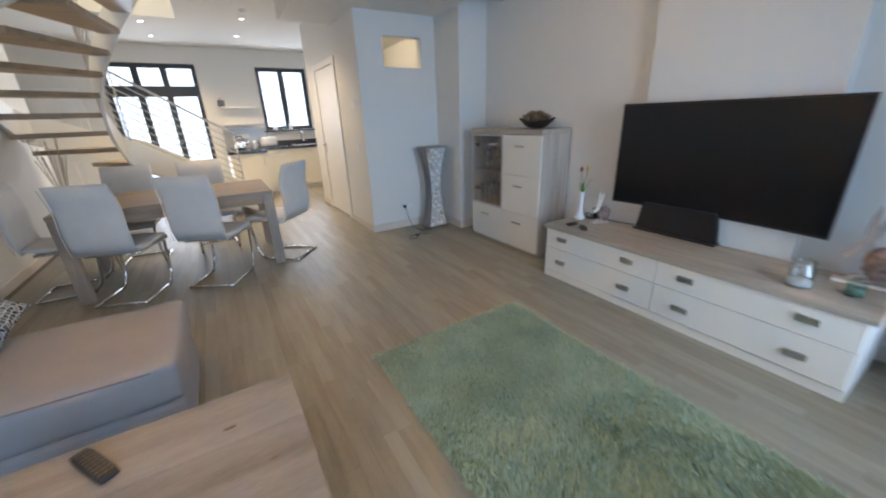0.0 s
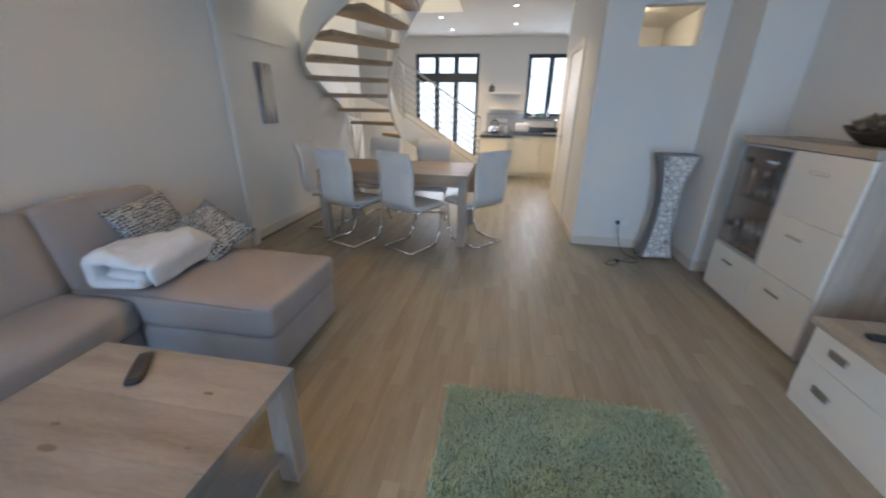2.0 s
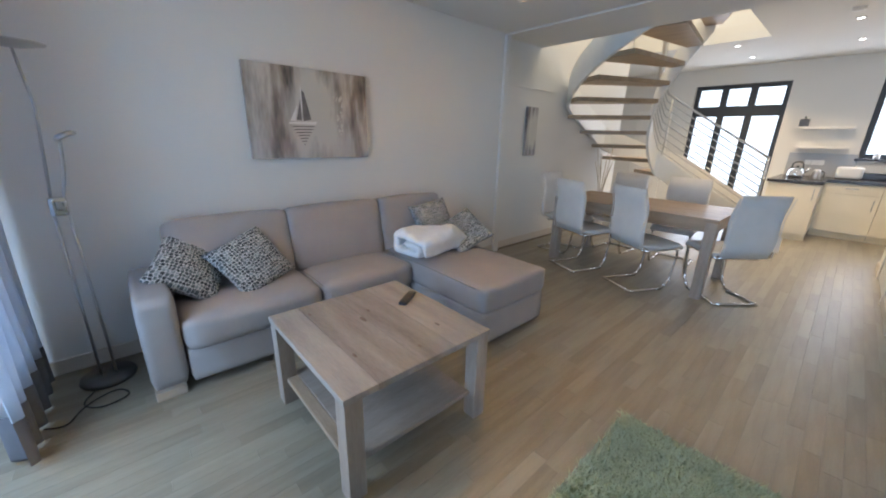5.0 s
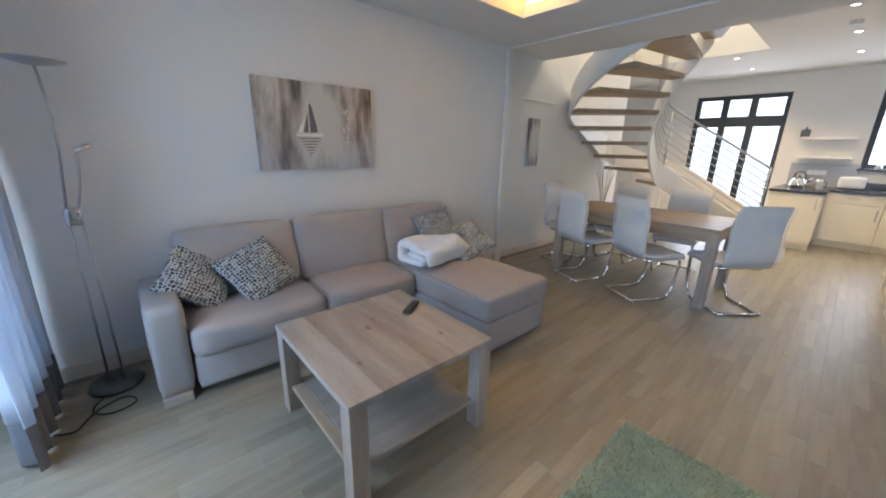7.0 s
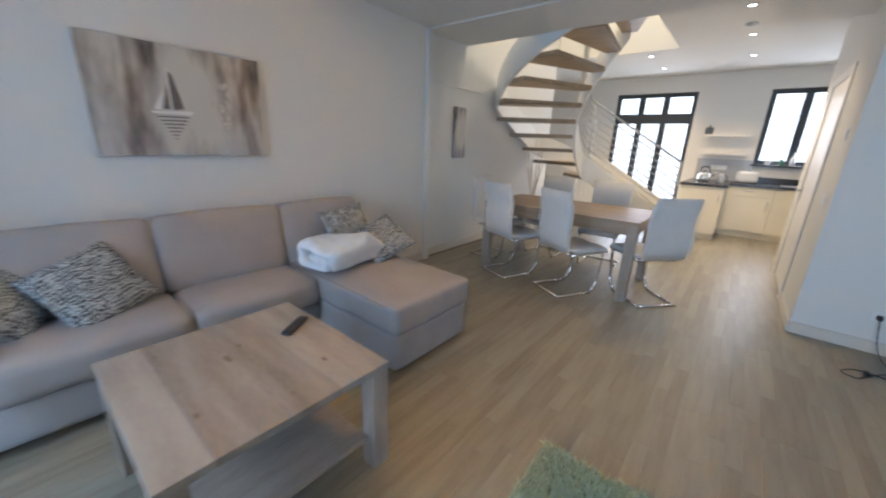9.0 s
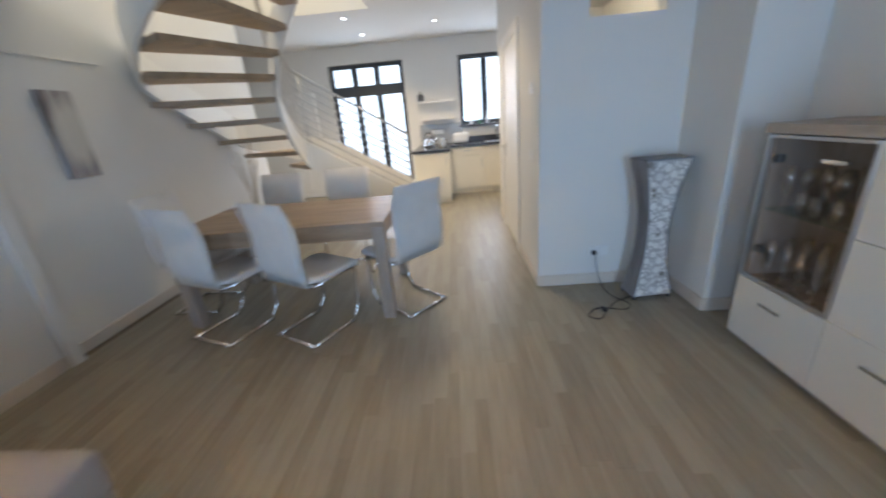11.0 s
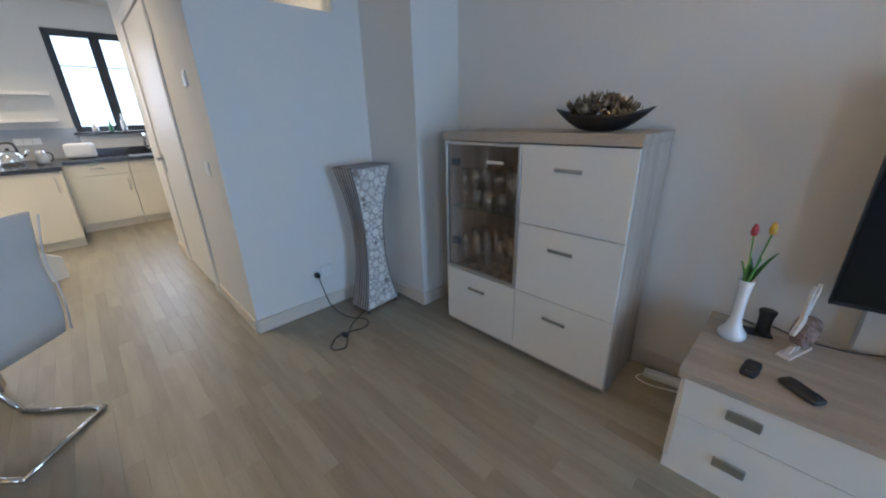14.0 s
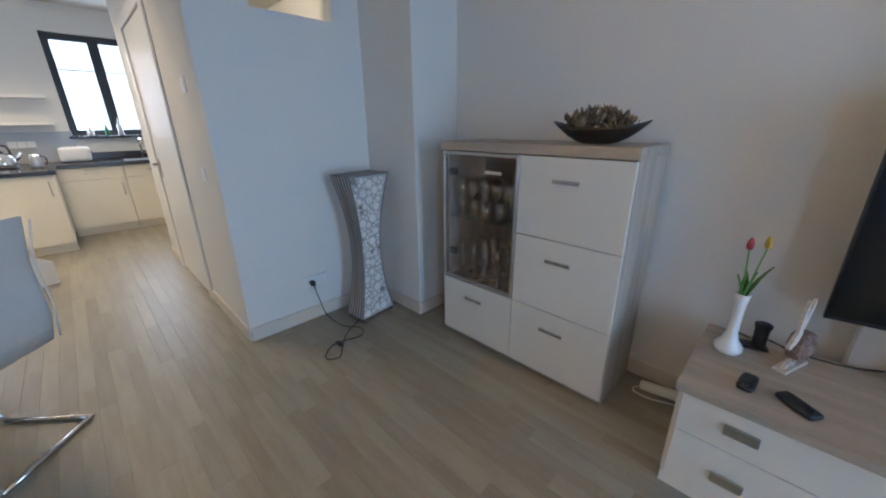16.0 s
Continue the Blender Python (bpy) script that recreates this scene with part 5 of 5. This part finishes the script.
storage_jar()
cup = thing("candle_glass", pose(0.975, -3.965, 0.478), "small grey-green tea light glass on the sideboard", "candle holder")
part("glass", lathe(bmesh.new(), [(0.0, 0.0), (0.034, 0.0), (0.038, 0.07), (0.036, 0.07), (0.032, 0.008), (0.0, 0.008)], 24), SHELF_GLASS, cup, smooth=True)
part("candle", lathe(bmesh.new(), [(0.0, 0.009), (0.030, 0.009), (0.031, 0.04), (0.0, 0.04)], 20), mat("green_wax", (0.25, 0.33, 0.27), 0.5), cup, smooth=True)
box_ob = thing("black_adapter", pose(1.20, -2.33, 0.478, 0, 0, 15), "black plug adapter with cables behind the vase", "adapter")
part("body", lathe(bmesh.new(), [(0.0, 0.006), (0.024, 0.006), (0.022, 0.03), (0.023, 0.075), (0.029, 0.098), (0.027, 0.102), (0.0, 0.098)], 24), BLACK, box_ob, smooth=True)
part("base_plate", soft_box(-0.035, -0.03, 0, 0.03, 0.075, 0.0065, 0.003, 0, 3), BLACK, box_ob, smooth=True)
part("cable", tube(bmesh.new(), rounded([(0.0, 0.03, 0.03), (0.0, 0.08, 0.05), (0.02, 0.11, 0.02), (-0.02, 0.05, 0.006)], 0.04), 0.003, 6), BLACK, box_ob, smooth=True)
part("cable", tube(bmesh.new(), rounded([(0.02, -0.03, 0.03), (0.0, -0.12, 0.006), (-0.02, -0.25, 0.006), (0.03, -0.42, 0.006)], 0.05), 0.003, 6), BLACK, box_ob, smooth=True)
strip = thing("socket_strip", pose(1.30, -2.03, 0.0, 0, 0, 10), "white multi-socket strip with cables on the floor", "socket strip")
part("body", soft_box(-0.025, -0.12, 0, 0.025, 0.09, 0.04, 0.012, 0, 4), PLASTIC_WHITE, strip, smooth=True)
part("cable", tube(bmesh.new(), rounded([(0, 0.09, 0.01), (-0.05, 0.13, 0.006), (-0.08, 0.05, 0.006), (-0.05, -0.10, 0.006)], 0.04), 0.004, 6), PLASTIC_WHITE, strip, smooth=True)


# ---- shell floor lamp in the corner ----
def shell_lamp():
    t = thing("shell_floor_lamp", pose(0.765, -0.228, 0.0, 0, 0, 5), "hourglass floor lamp with shell discs and grey rattan sides", "floor lamp")
    H, z0 = 1.018, 0.025

    def half(z):
        f = (z - z0) / (H - z0)
        return 0.075 + 0.075 * (2 * f - 0.95) ** 2, 0.058 + 0.030 * (2 * f - 0.95) ** 2

    bm = bmesh.new()
    rings = []
    for j in range(17):
        z = z0 + (H - z0) * j / 16
        w, d = half(z)
        rings.append([Vector((-w, -d, z)), Vector((w, -d, z)), Vector((w, d, z)), Vector((-w, d, z))])
    part("shade", ribbon(bm, rings, None), CAPIZ_BACK, t, "resin panel set with shells")
    rng = random.Random(3)
    placed = []
    for tries in range(4000):
        z = rng.uniform(z0 + 0.02, H - 0.02)
        w, d = half(z)
        r = rng.choice((0.011, 0.019, 0.024, 0.028)) if tries < 900 else rng.choice((0.009, 0.013, 0.017))
        x = rng.uniform(-w + r, w - r)
        if all((x - a) ** 2 + (z - b) ** 2 > (r + c + 0.0015) ** 2 for a, b, c in placed):
            placed.append((x, z, r))
        if len(placed) >= 150:
            break
    for k, (x, z, r) in enumerate(placed):
        w, d = half(z)
        bm = lathe(bmesh.new(), [(0.0, 0.004), (r * 0.9, 0.0036), (r, 0.0)], 12)
        bmesh.ops.rotate(bm, cent=(0, 0, 0), matrix=Matrix.Rotation(radians(90), 3, "X"), verts=bm.verts)
        bmesh.ops.translate(bm, vec=(x, -d - 0.0005, z), verts=bm.verts)
        part("shell_disc", bm, CAPIZ_DARK if k % 15 == 4 else CAPIZ, t)
    for s in (-1, 1):
        for i in range(7):
            v = -1 + 2 * i / 6
            pts = []
            for j in range(13):
                z = z0 + (H + 0.012 - z0) * j / 12
                w, d = half(min(z, H))
                pts.append((s * (w + 0.0045), v * (d + 0.004), z))
            part("rattan_rod", tube(bmesh.new(), pts, 0.0042, 6), RATTAN, t, smooth=True)
    for x in (-0.13, 0.13):
        for y in (-0.075, 0.075):
            part("foot", lathe(bmesh.new(), [(0.0, 0.0), (0.012, 0.0), (0.014, 0.024), (0.0, 0.026)], 10, x, y), DARK_METAL, t)
    part("top_rim", one_box(-0.155, -0.094, H, 0.155, 0.094, H + 0.012, bevel=0.003, seg=1), RATTAN, t)


shell_lamp()
plug = thing("wall_socket", pose(0.474, 0.0, 0.289), "double white wall socket with a black plug", "socket")
for x in (-0.041, 0.041):
    pl = part("plate", one_box(x - 0.040, -0.011, -0.040, x + 0.040, 0.002, 0.040, bevel=0.004), PLASTIC_WHITE, plug)
    bm = lathe(bmesh.new(), [(0.0, 0.0), (0.021, 0.0), (0.022, 0.002)], 20)
    bmesh.ops.rotate(bm, cent=(0, 0, 0), matrix=Matrix.Rotation(radians(90), 3, "X"), verts=bm.verts)
    bmesh.ops.translate(bm, vec=(x, -0.0105, 0), verts=bm.verts)
    part("socket_face", bm, PLASTIC_WHITE, pl)
cord = thing("power_cord", pose(-0.026, 0, 0), "thin dark cord looped on the floor from socket to lamp", "cord")
part("plug", soft_box(0.443, -0.052, 0.265, 0.475, -0.009, 0.300, 0.008, 0, 3), BLACK, cord, smooth=True)
part("cable", tube(bmesh.new(), rounded([(0.459, -0.05, 0.275), (0.46, -0.09, 0.20), (0.48, -0.13, 0.06), (0.52, -0.25, 0.005), (0.62, -0.38, 0.005), (0.56, -0.47, 0.005), (0.42, -0.42, 0.005), (0.34, -0.42, 0.005),
     (0.25, -0.52, 0.005), (0.33, -0.58, 0.005), (0.41, -0.46, 0.005), (0.50, -0.36, 0.008), (0.62, -0.29, 0.005), (0.72, -0.25, 0.005)], 0.09, 6), 0.0035, 6), BLACK, cord, smooth=True)
part("cord_switch", soft_box(0.385, -0.47, 0.0, 0.415, -0.41, 0.018, 0.007, 0, 3), BLACK, cord, smooth=True)
for y, z in ((0.275, 1.054), (0.285, 1.552)):
    sw = thing("light_switch", pose(0, y, z), "white flush light switch in the passage", "switch", "light switches")
    pl = part("plate", one_box(-0.010, -0.040, -0.040, -0.0005, 0.040, 0.040, bevel=0.003), PLASTIC_WHITE, sw)
    part("rocker", one_box(-0.013, -0.026, -0.026, -0.0095, 0.026, 0.026, bevel=0.002), PLASTIC_WHITE, pl)

# ---- dining ----
def dining_table():
    t = thing("dining_table", pose(0, 0, 0), "rectangular oak dining table with square legs", "dining table")
    x0, y0, x1, y1, z = -2.77, -0.385, -1.15, 0.53, 0.762
    board_top(t, x0, y0, x1, y1, z - 0.035, z, (0.18, 0.2, 0.17, 0.19, 0.19), "x", "top_board", OAK_TABLE_X)
    for x in (x0 + 0.003, x1 - 0.093):
        for y in (y0 + 0.003, y1 - 0.093):
            part("leg", one_box(x, y, 0.0, x + 0.09, y + 0.09, z - 0.036, bevel=0.004), OAK_LEG, t)
    for y in (y0 + 0.012, y1 - 0.036):
        part("apron", one_box(x0 + 0.095, y, z - 0.125, x1 - 0.095, y + 0.024, z - 0.036, bevel=0.002, seg=1), OAK_TABLE_X, t)
    for x in (x0 + 0.012, x1 - 0.036):
        part("apron", one_box(x, y0 + 0.095, z - 0.125, x + 0.024, y1 - 0.095, z - 0.036, bevel=0.002, seg=1), OAK_TABLE, t)


dining_table()


def curve2(pts, n=6):
    return [(p.y, p.z) for p in rounded([(0, y, z) for y, z in pts], 0.12, n)]


def chair_proto():
    t = thing("cantilever_chair", pose(0, 0, 0), "pale grey upholstered cantilever dining chair with chrome runner frame", "chair", "chairs round the table")
    part("seat", pad(curve2([(-0.20, 0.475), (-0.05, 0.445), (0.12, 0.455), (0.235, 0.455), (0.26, 0.42)]), 0.44, 0.055, 0), CHAIR, t, smooth=True)
    part("backrest", pad(curve2([(-0.205, 0.44), (-0.235, 0.62), (-0.215, 0.80), (-0.275, 1.0)]), 0.44, 0.05, 0), CHAIR, t, smooth=True)
    for x in (-0.2195, 0.2195):
        part("piping", tube(bmesh.new(), [Vector((x, y - 0.027, z)) for y, z in curve2([(-0.205, 0.45), (-0.235, 0.62), (-0.215, 0.80), (-0.272, 0.985)])], 0.004, 6), CHAIR, t, smooth=True)
    for s in (-1, 1):
        x = s * 0.19
        part("leg", tube(bmesh.new(), rounded([(x, -0.15, 0.415), (x, 0.19, 0.425), (x, 0.235, 0.40), (x, 0.20, 0.10), (x, 0.13, 0.016)], 0.06), 0.0125, 8), CHROME, t, smooth=True)
        part("runner", tube(bmesh.new(), rounded([(x, 0.135, 0.0125), (x, -0.10, 0.0125), (x, -0.245, 0.0125)], 0.03), 0.0125, 8, 0.9), CHROME, t, smooth=True)
    part("rear_bar", tube(bmesh.new(), [(-0.20, -0.248, 0.0125), (0.20, -0.248, 0.0125)], 0.0125, 8, 0.9), CHROME, t, smooth=True)
    part("cross_bar", tube(bmesh.new(), [(-0.19, -0.14, 0.413), (0.19, -0.14, 0.413)], 0.010, 8), CHROME, t, smooth=True)
    return t


chair = chair_proto()
places = [(-1.705, -0.42, -29), (-2.38, -0.36, -21), (-1.094, -0.10, 48), (-2.42, 0.60, 176), (-1.72, 0.63, 184), (-2.84, 0.06, -92)]
chair.matrix_world = pose(places[0][0], places[0][1], 0, 0, 0, places[0][2])
for x, y, a in places[1:]:
    copy_thing(chair, pose(x, y, 0, 0, 0, a))

# twigs under the stairs
tw = thing("twig_vase", pose(-3.12, 1.55, 0), "tall pale vase with long bare twigs under the stairs", "vase")
part("vase_body", lathe(bmesh.new(), [(0.0, 0.0), (0.08, 0.0), (0.09, 0.02), (0.10, 0.30), (0.07, 0.50), (0.06, 0.52), (0.06, 0.50), (0.0, 0.3)], 24), CERAMIC, tw, smooth=True)
rng = random.Random(5)
for k in range(11):
    a, r = rng.uniform(0, 6.28), rng.uniform(0.05, 0.16)
    part("twig", tube(bmesh.new(), rounded([(0, 0, 0.35), (math.cos(a) * r * 0.4, math.sin(a) * r * 0.4, 0.8), (math.cos(a) * r, math.sin(a) * r, rng.uniform(1.05, 1.35))], 0.2), 0.005, 5), TWIG, tw, smooth=True)

# ---- kitchen ----
def base_unit(x0, y0, x1, y1, front, doors, label, drawer=False):
    """A kitchen base unit. front: 'y' faces the room along -y."""
    t = thing("kitchen_base_unit", pose(0, 0, 0), label, "kitchen unit", "kitchen base units")
    part("carcass", one_box(x0, y0 + 0.02, 0.10, x1, y1, 0.86), CREAM_KITCHEN, t)
    part("plinth", one_box(x0 + 0.002, y0 + 0.06, 0.0, x1 - 0.002, y0 + 0.08, 0.099), CREAM_KITCHEN, t)
    w = (x1 - x0) / doors
    for i in range(doors):
        a = x0 + w * i
        top = 0.70 if drawer else 0.855
        d = part("door", one_box(a + 0.002, y0, 0.105, a + w - 0.002, y0 + 0.019, top, bevel=0.003), CREAM_KITCHEN, t)
        part("handle", tube(bmesh.new(), [(a + w - 0.05, y0 - 0.025, top - 0.22), (a + w - 0.05, y0 - 0.025, top - 0.06)], 0.006, 8), STEEL, d, smooth=True)
        if drawer:
            d = part("drawer", one_box(a + 0.002, y0, 0.706, a + w - 0.002, y0 + 0.019, 0.855, bevel=0.003), CREAM_KITCHEN, t)
            part("handle", tube(bmesh.new(), [(a + w / 2 - 0.07, y0 - 0.025, 0.79), (a + w / 2 + 0.07, y0 - 0.025, 0.79)], 0.006, 8), STEEL, d, smooth=True)


base_unit(-1.32, 3.376, -0.73, 4.83, "y", 1, "cream kitchen base unit at the end of the run, closed")
base_unit(-0.728, 4.08, -0.10, 4.83, "y", 1, "cream kitchen base unit with a drawer, closed", True)
base_unit(-0.098, 4.08, 0.52, 4.83, "y", 1, "cream kitchen sink unit, closed", True)
base_unit(0.522, 4.08, 1.195, 4.83, "y", 1, "cream kitchen base unit with a drawer beside the wall, closed", True)
wt = thing("worktop", pose(0, 0, 0), "dark polished L-shaped kitchen worktop", "worktop")
part("slab", slab(bmesh.new(), [(-1.34, 3.35), (-0.70, 3.35), (-0.70, 4.05), (1.197, 4.05), (1.197, 4.836), (-1.32, 4.836)], 0.862, 0.902), GRANITE, wt)
part("upstand", one_box(-0.44, 4.80, 0.903, 1.197, 4.837, 1.0, bevel=0.002, seg=1), GRANITE, wt)
for z in (1.70, 1.38):
    sh = thing("wall_shelf", pose(-0.92, 4.83, z), "thin white wall shelf above the worktop", "shelf", "kitchen shelves")
    part("board", one_box(-0.32, -0.18, -0.018, 0.32, 0.008, 0.018, bevel=0.003), FRONT_WHITE, sh)
st = thing("knife_block", pose(-1.217, 4.72, 1.718), "small grey storage tin on the wall shelf", "tin")
part("body", one_box(-0.06, -0.04, 0, 0.06, 0.04, 0.12, bevel=0.006), DARK_METAL, st)
part("lid", lathe(bmesh.new(), [(0.0, 0.17), (0.012, 0.165), (0.012, 0.13), (0.04, 0.12)], 16), DARK_METAL, st, smooth=True)
kt = thing("kettle", pose(-1.08, 4.0, 0.902), "chrome kettle with a black handle on the worktop", "kettle")
part("body", lathe(bmesh.new(), [(0.0, 0.0), (0.09, 0.0), (0.105, 0.03), (0.095, 0.11), (0.05, 0.165), (0.0, 0.17)], 28), CHROME, kt, smooth=True)
part("handle", tube(bmesh.new(), rounded([(-0.07, 0, 0.14), (-0.06, 0, 0.25), (0.06, 0, 0.25), (0.07, 0, 0.14)], 0.05), 0.011, 8), BLACK, kt, smooth=True)
part("lid_knob", lathe(bmesh.new(), [(0.0, 0.165), (0.016, 0.168), (0.018, 0.19), (0.0, 0.195)], 14), BLACK, kt, smooth=True)
part("spout", tube(bmesh.new(), [(0.08, 0, 0.08), (0.13, 0, 0.13), (0.15, 0, 0.17)], 0.016, 8), CHROME, kt, smooth=True)
cf = thing("glass_jug", pose(-0.84, 3.90, 0.902), "steel coffee pot beside the kettle", "coffee pot")
part("body", lathe(bmesh.new(), [(0.0, 0.0), (0.055, 0.0), (0.06, 0.02), (0.045, 0.12), (0.035, 0.15), (0.0, 0.155)], 20), STEEL, cf, smooth=True)
part("handle", tube(bmesh.new(), rounded([(0.04, 0, 0.13), (0.09, 0, 0.12), (0.085, 0, 0.04), (0.055, 0, 0.03)], 0.03), 0.007, 8), BLACK, cf, smooth=True)
ts = thing("toaster", pose(-0.50, 4.52, 0.902), "white toaster on the dark worktop", "toaster")
part("body", soft_box(-0.15, -0.085, 0.01, 0.15, 0.085, 0.19, 0.03, 0.004, 6), PLASTIC_WHITE, ts, smooth=True)
# solid black block, its colour stands for the dark inside the bread opening
part("slot_shade", one_box(-0.10, -0.012, 0.186, 0.10, 0.012, 0.1925), BLACK, ts)
part("lever", one_box(0.15, -0.02, 0.11, 0.165, 0.02, 0.13, bevel=0.004), BLACK, ts)
part("foot", one_box(-0.13, -0.07, 0.0, 0.13, 0.07, 0.012), BLACK, ts)
tap = thing("kitchen_tap", pose(0.20, 4.62, 0.902), "chrome kitchen mixer tap", "tap")
part("column", tube(bmesh.new(), rounded([(0, 0, 0.0), (0, 0, 0.28), (0, -0.18, 0.26), (0, -0.19, 0.20)], 0.07), 0.014, 10), CHROME, tap, smooth=True)
part("lever", tube(bmesh.new(), [(0.0, 0, 0.06), (0.09, -0.01, 0.10)], 0.008, 8), CHROME, tap, smooth=True)
sk = thing("sink", pose(0.20, 4.40, 0.902), "steel sink set in the worktop", "sink")
part("rim", one_box(-0.24, -0.20, 0.0005, 0.24, 0.16, 0.006, bevel=0.002, seg=1), STEEL, sk)
# flat dark plate: the shade of the hollow sink given as colour
part("basin_shade", one_box(-0.21, -0.17, 0.0062, 0.21, 0.13, 0.008), DARK_METAL, sk)
for x, h, r, mt, lb in ((0.05, 0.20, 0.032, PLASTIC_WHITE, "white pump soap bottle on the window sill"), (-0.10, 0.13, 0.024, GREEN, "small green washing-up bottle on the window sill"),
                        (-0.27, 0.11, 0.036, CERAMIC, "white pot on the window sill")):
    b = thing("bottle", pose(x, 4.83, 1.218), lb, "bottle", "window sill bottles")
    part("body", lathe(bmesh.new(), [(0.0, 0.0), (r, 0.0), (r, h * 0.7), (r * 0.4, h * 0.82), (r * 0.4, h), (0.0, h)], 18), mt, b, smooth=True)
    part("cap", lathe(bmesh.new(), [(0.0, h * 1.18), (r * 0.35, h * 1.18), (r * 0.35, h), (0.0, h)], 12), BLACK if mt is GREEN else mt, b, smooth=True)
bs = thing("backsplash", pose(-0.90, NY, 0.903), "pale grey glass splashback above the worktop", "splashback")
part("panel", one_box(-0.40, -0.008, 0.0, 0.44, 0.001, 0.38, bevel=0.001, seg=1), mat("grey_back_glass", (0.42, 0.42, 0.41), 0.15, var=0.03, scale=3), bs)
sp = thing("wall_socket", pose(-0.95, NY - 0.0085, 1.13), "row of white kitchen wall sockets", "socket")
for k in range(3):
    part("plate", one_box(-0.12 + 0.082 * k, -0.011, -0.04, -0.042 + 0.082 * k, 0.002, 0.04, bevel=0.004), PLASTIC_WHITE, sp)

# ---- parquet: staves laid along the room ----
floor = structure("floor", one_box(-4.64, SY - 0.19, -0.10, 1.58, NY + 0.25, -0.009), OAK_SUB, "pale oak strip parquet with fine joints", "floor")


def stave_mesh(length, width):
    bm = bmesh.new()
    c = 0.0006
    x, y = width / 2 - 0.0002, length / 2 - 0.0002
    lo = [bm.verts.new(p) for p in ((-x, -y, -0.0085), (x, -y, -0.0085), (x, y, -0.0085), (-x, y, -0.0085))]
    mi = [bm.verts.new(p) for p in ((-x, -y, -c), (x, -y, -c), (x, y, -c), (-x, y, -c))]
    hi = [bm.verts.new(p) for p in ((-x + c, -y + c, 0), (x - c, -y + c, 0), (x - c, y - c, 0), (-x + c, y - c, 0))]
    bm.faces.new(hi)
    for a, b in ((lo, mi), (mi, hi)):
        for k in range(4):
            bm.faces.new((a[k], a[(k + 1) % 4], b[(k + 1) % 4], b[k]))
    return bm


SW = 0.0705
LENGTHS = (0.42, 0.55, 0.70, 0.85)
shared = {}
for ln in LENGTHS:
    bm = stave_mesh(ln, SW)
    me = bpy.data.meshes.new("stave")
    bm.to_mesh(me)
    bm.free()
    me.materials.append(OAK_FLOOR)
    shared[ln] = me
rng = random.Random(21)
rest_v, rest_f = [], []
count = 0
row = 0
x = -4.63
while x < 1.38:
    y = SY - rng.uniform(0.0, 0.5)
    xc = x + SW / 2
    while y < NY + 0.05:
        ln = rng.choice(LENGTHS)
        y_lo, y_hi = max(y, SY if xc > -3.38 else 2.62), min(y + ln, NY)
        if y_hi - y_lo < 0.02:
            y += ln
            continue
        yc, fit_y = (y_lo + y_hi) / 2, (y_hi - y_lo) / ln
        if -1.35 < xc < 0.75 and -3.1 < yc < 1.6 and not (-1.0 < xc < 0.11 and yc < -2.8) and fit_y > 0.999 and count < 300:
            ob = new("stave", shared[ln])
            ob.location = (xc, yc, 0)
            ob.parent = floor
            count += 1
        else:
            me = shared[ln]
            o = len(rest_v)
            rest_v += [(v.co.x + xc, v.co.y * fit_y + yc, v.co.z) for v in me.vertices]
            rest_f += [tuple(i + o for i in p.vertices) for p in me.polygons]
        y += ln
    x += SW
me = bpy.data.meshes.new("staves")
me.from_pydata(rest_v, [], rest_f)
me.materials.append(OAK_FLOOR)
ob = new("staves", me)
ob.parent = floor
tagged(ob, "pale oak parquet staves", kind="stuff")
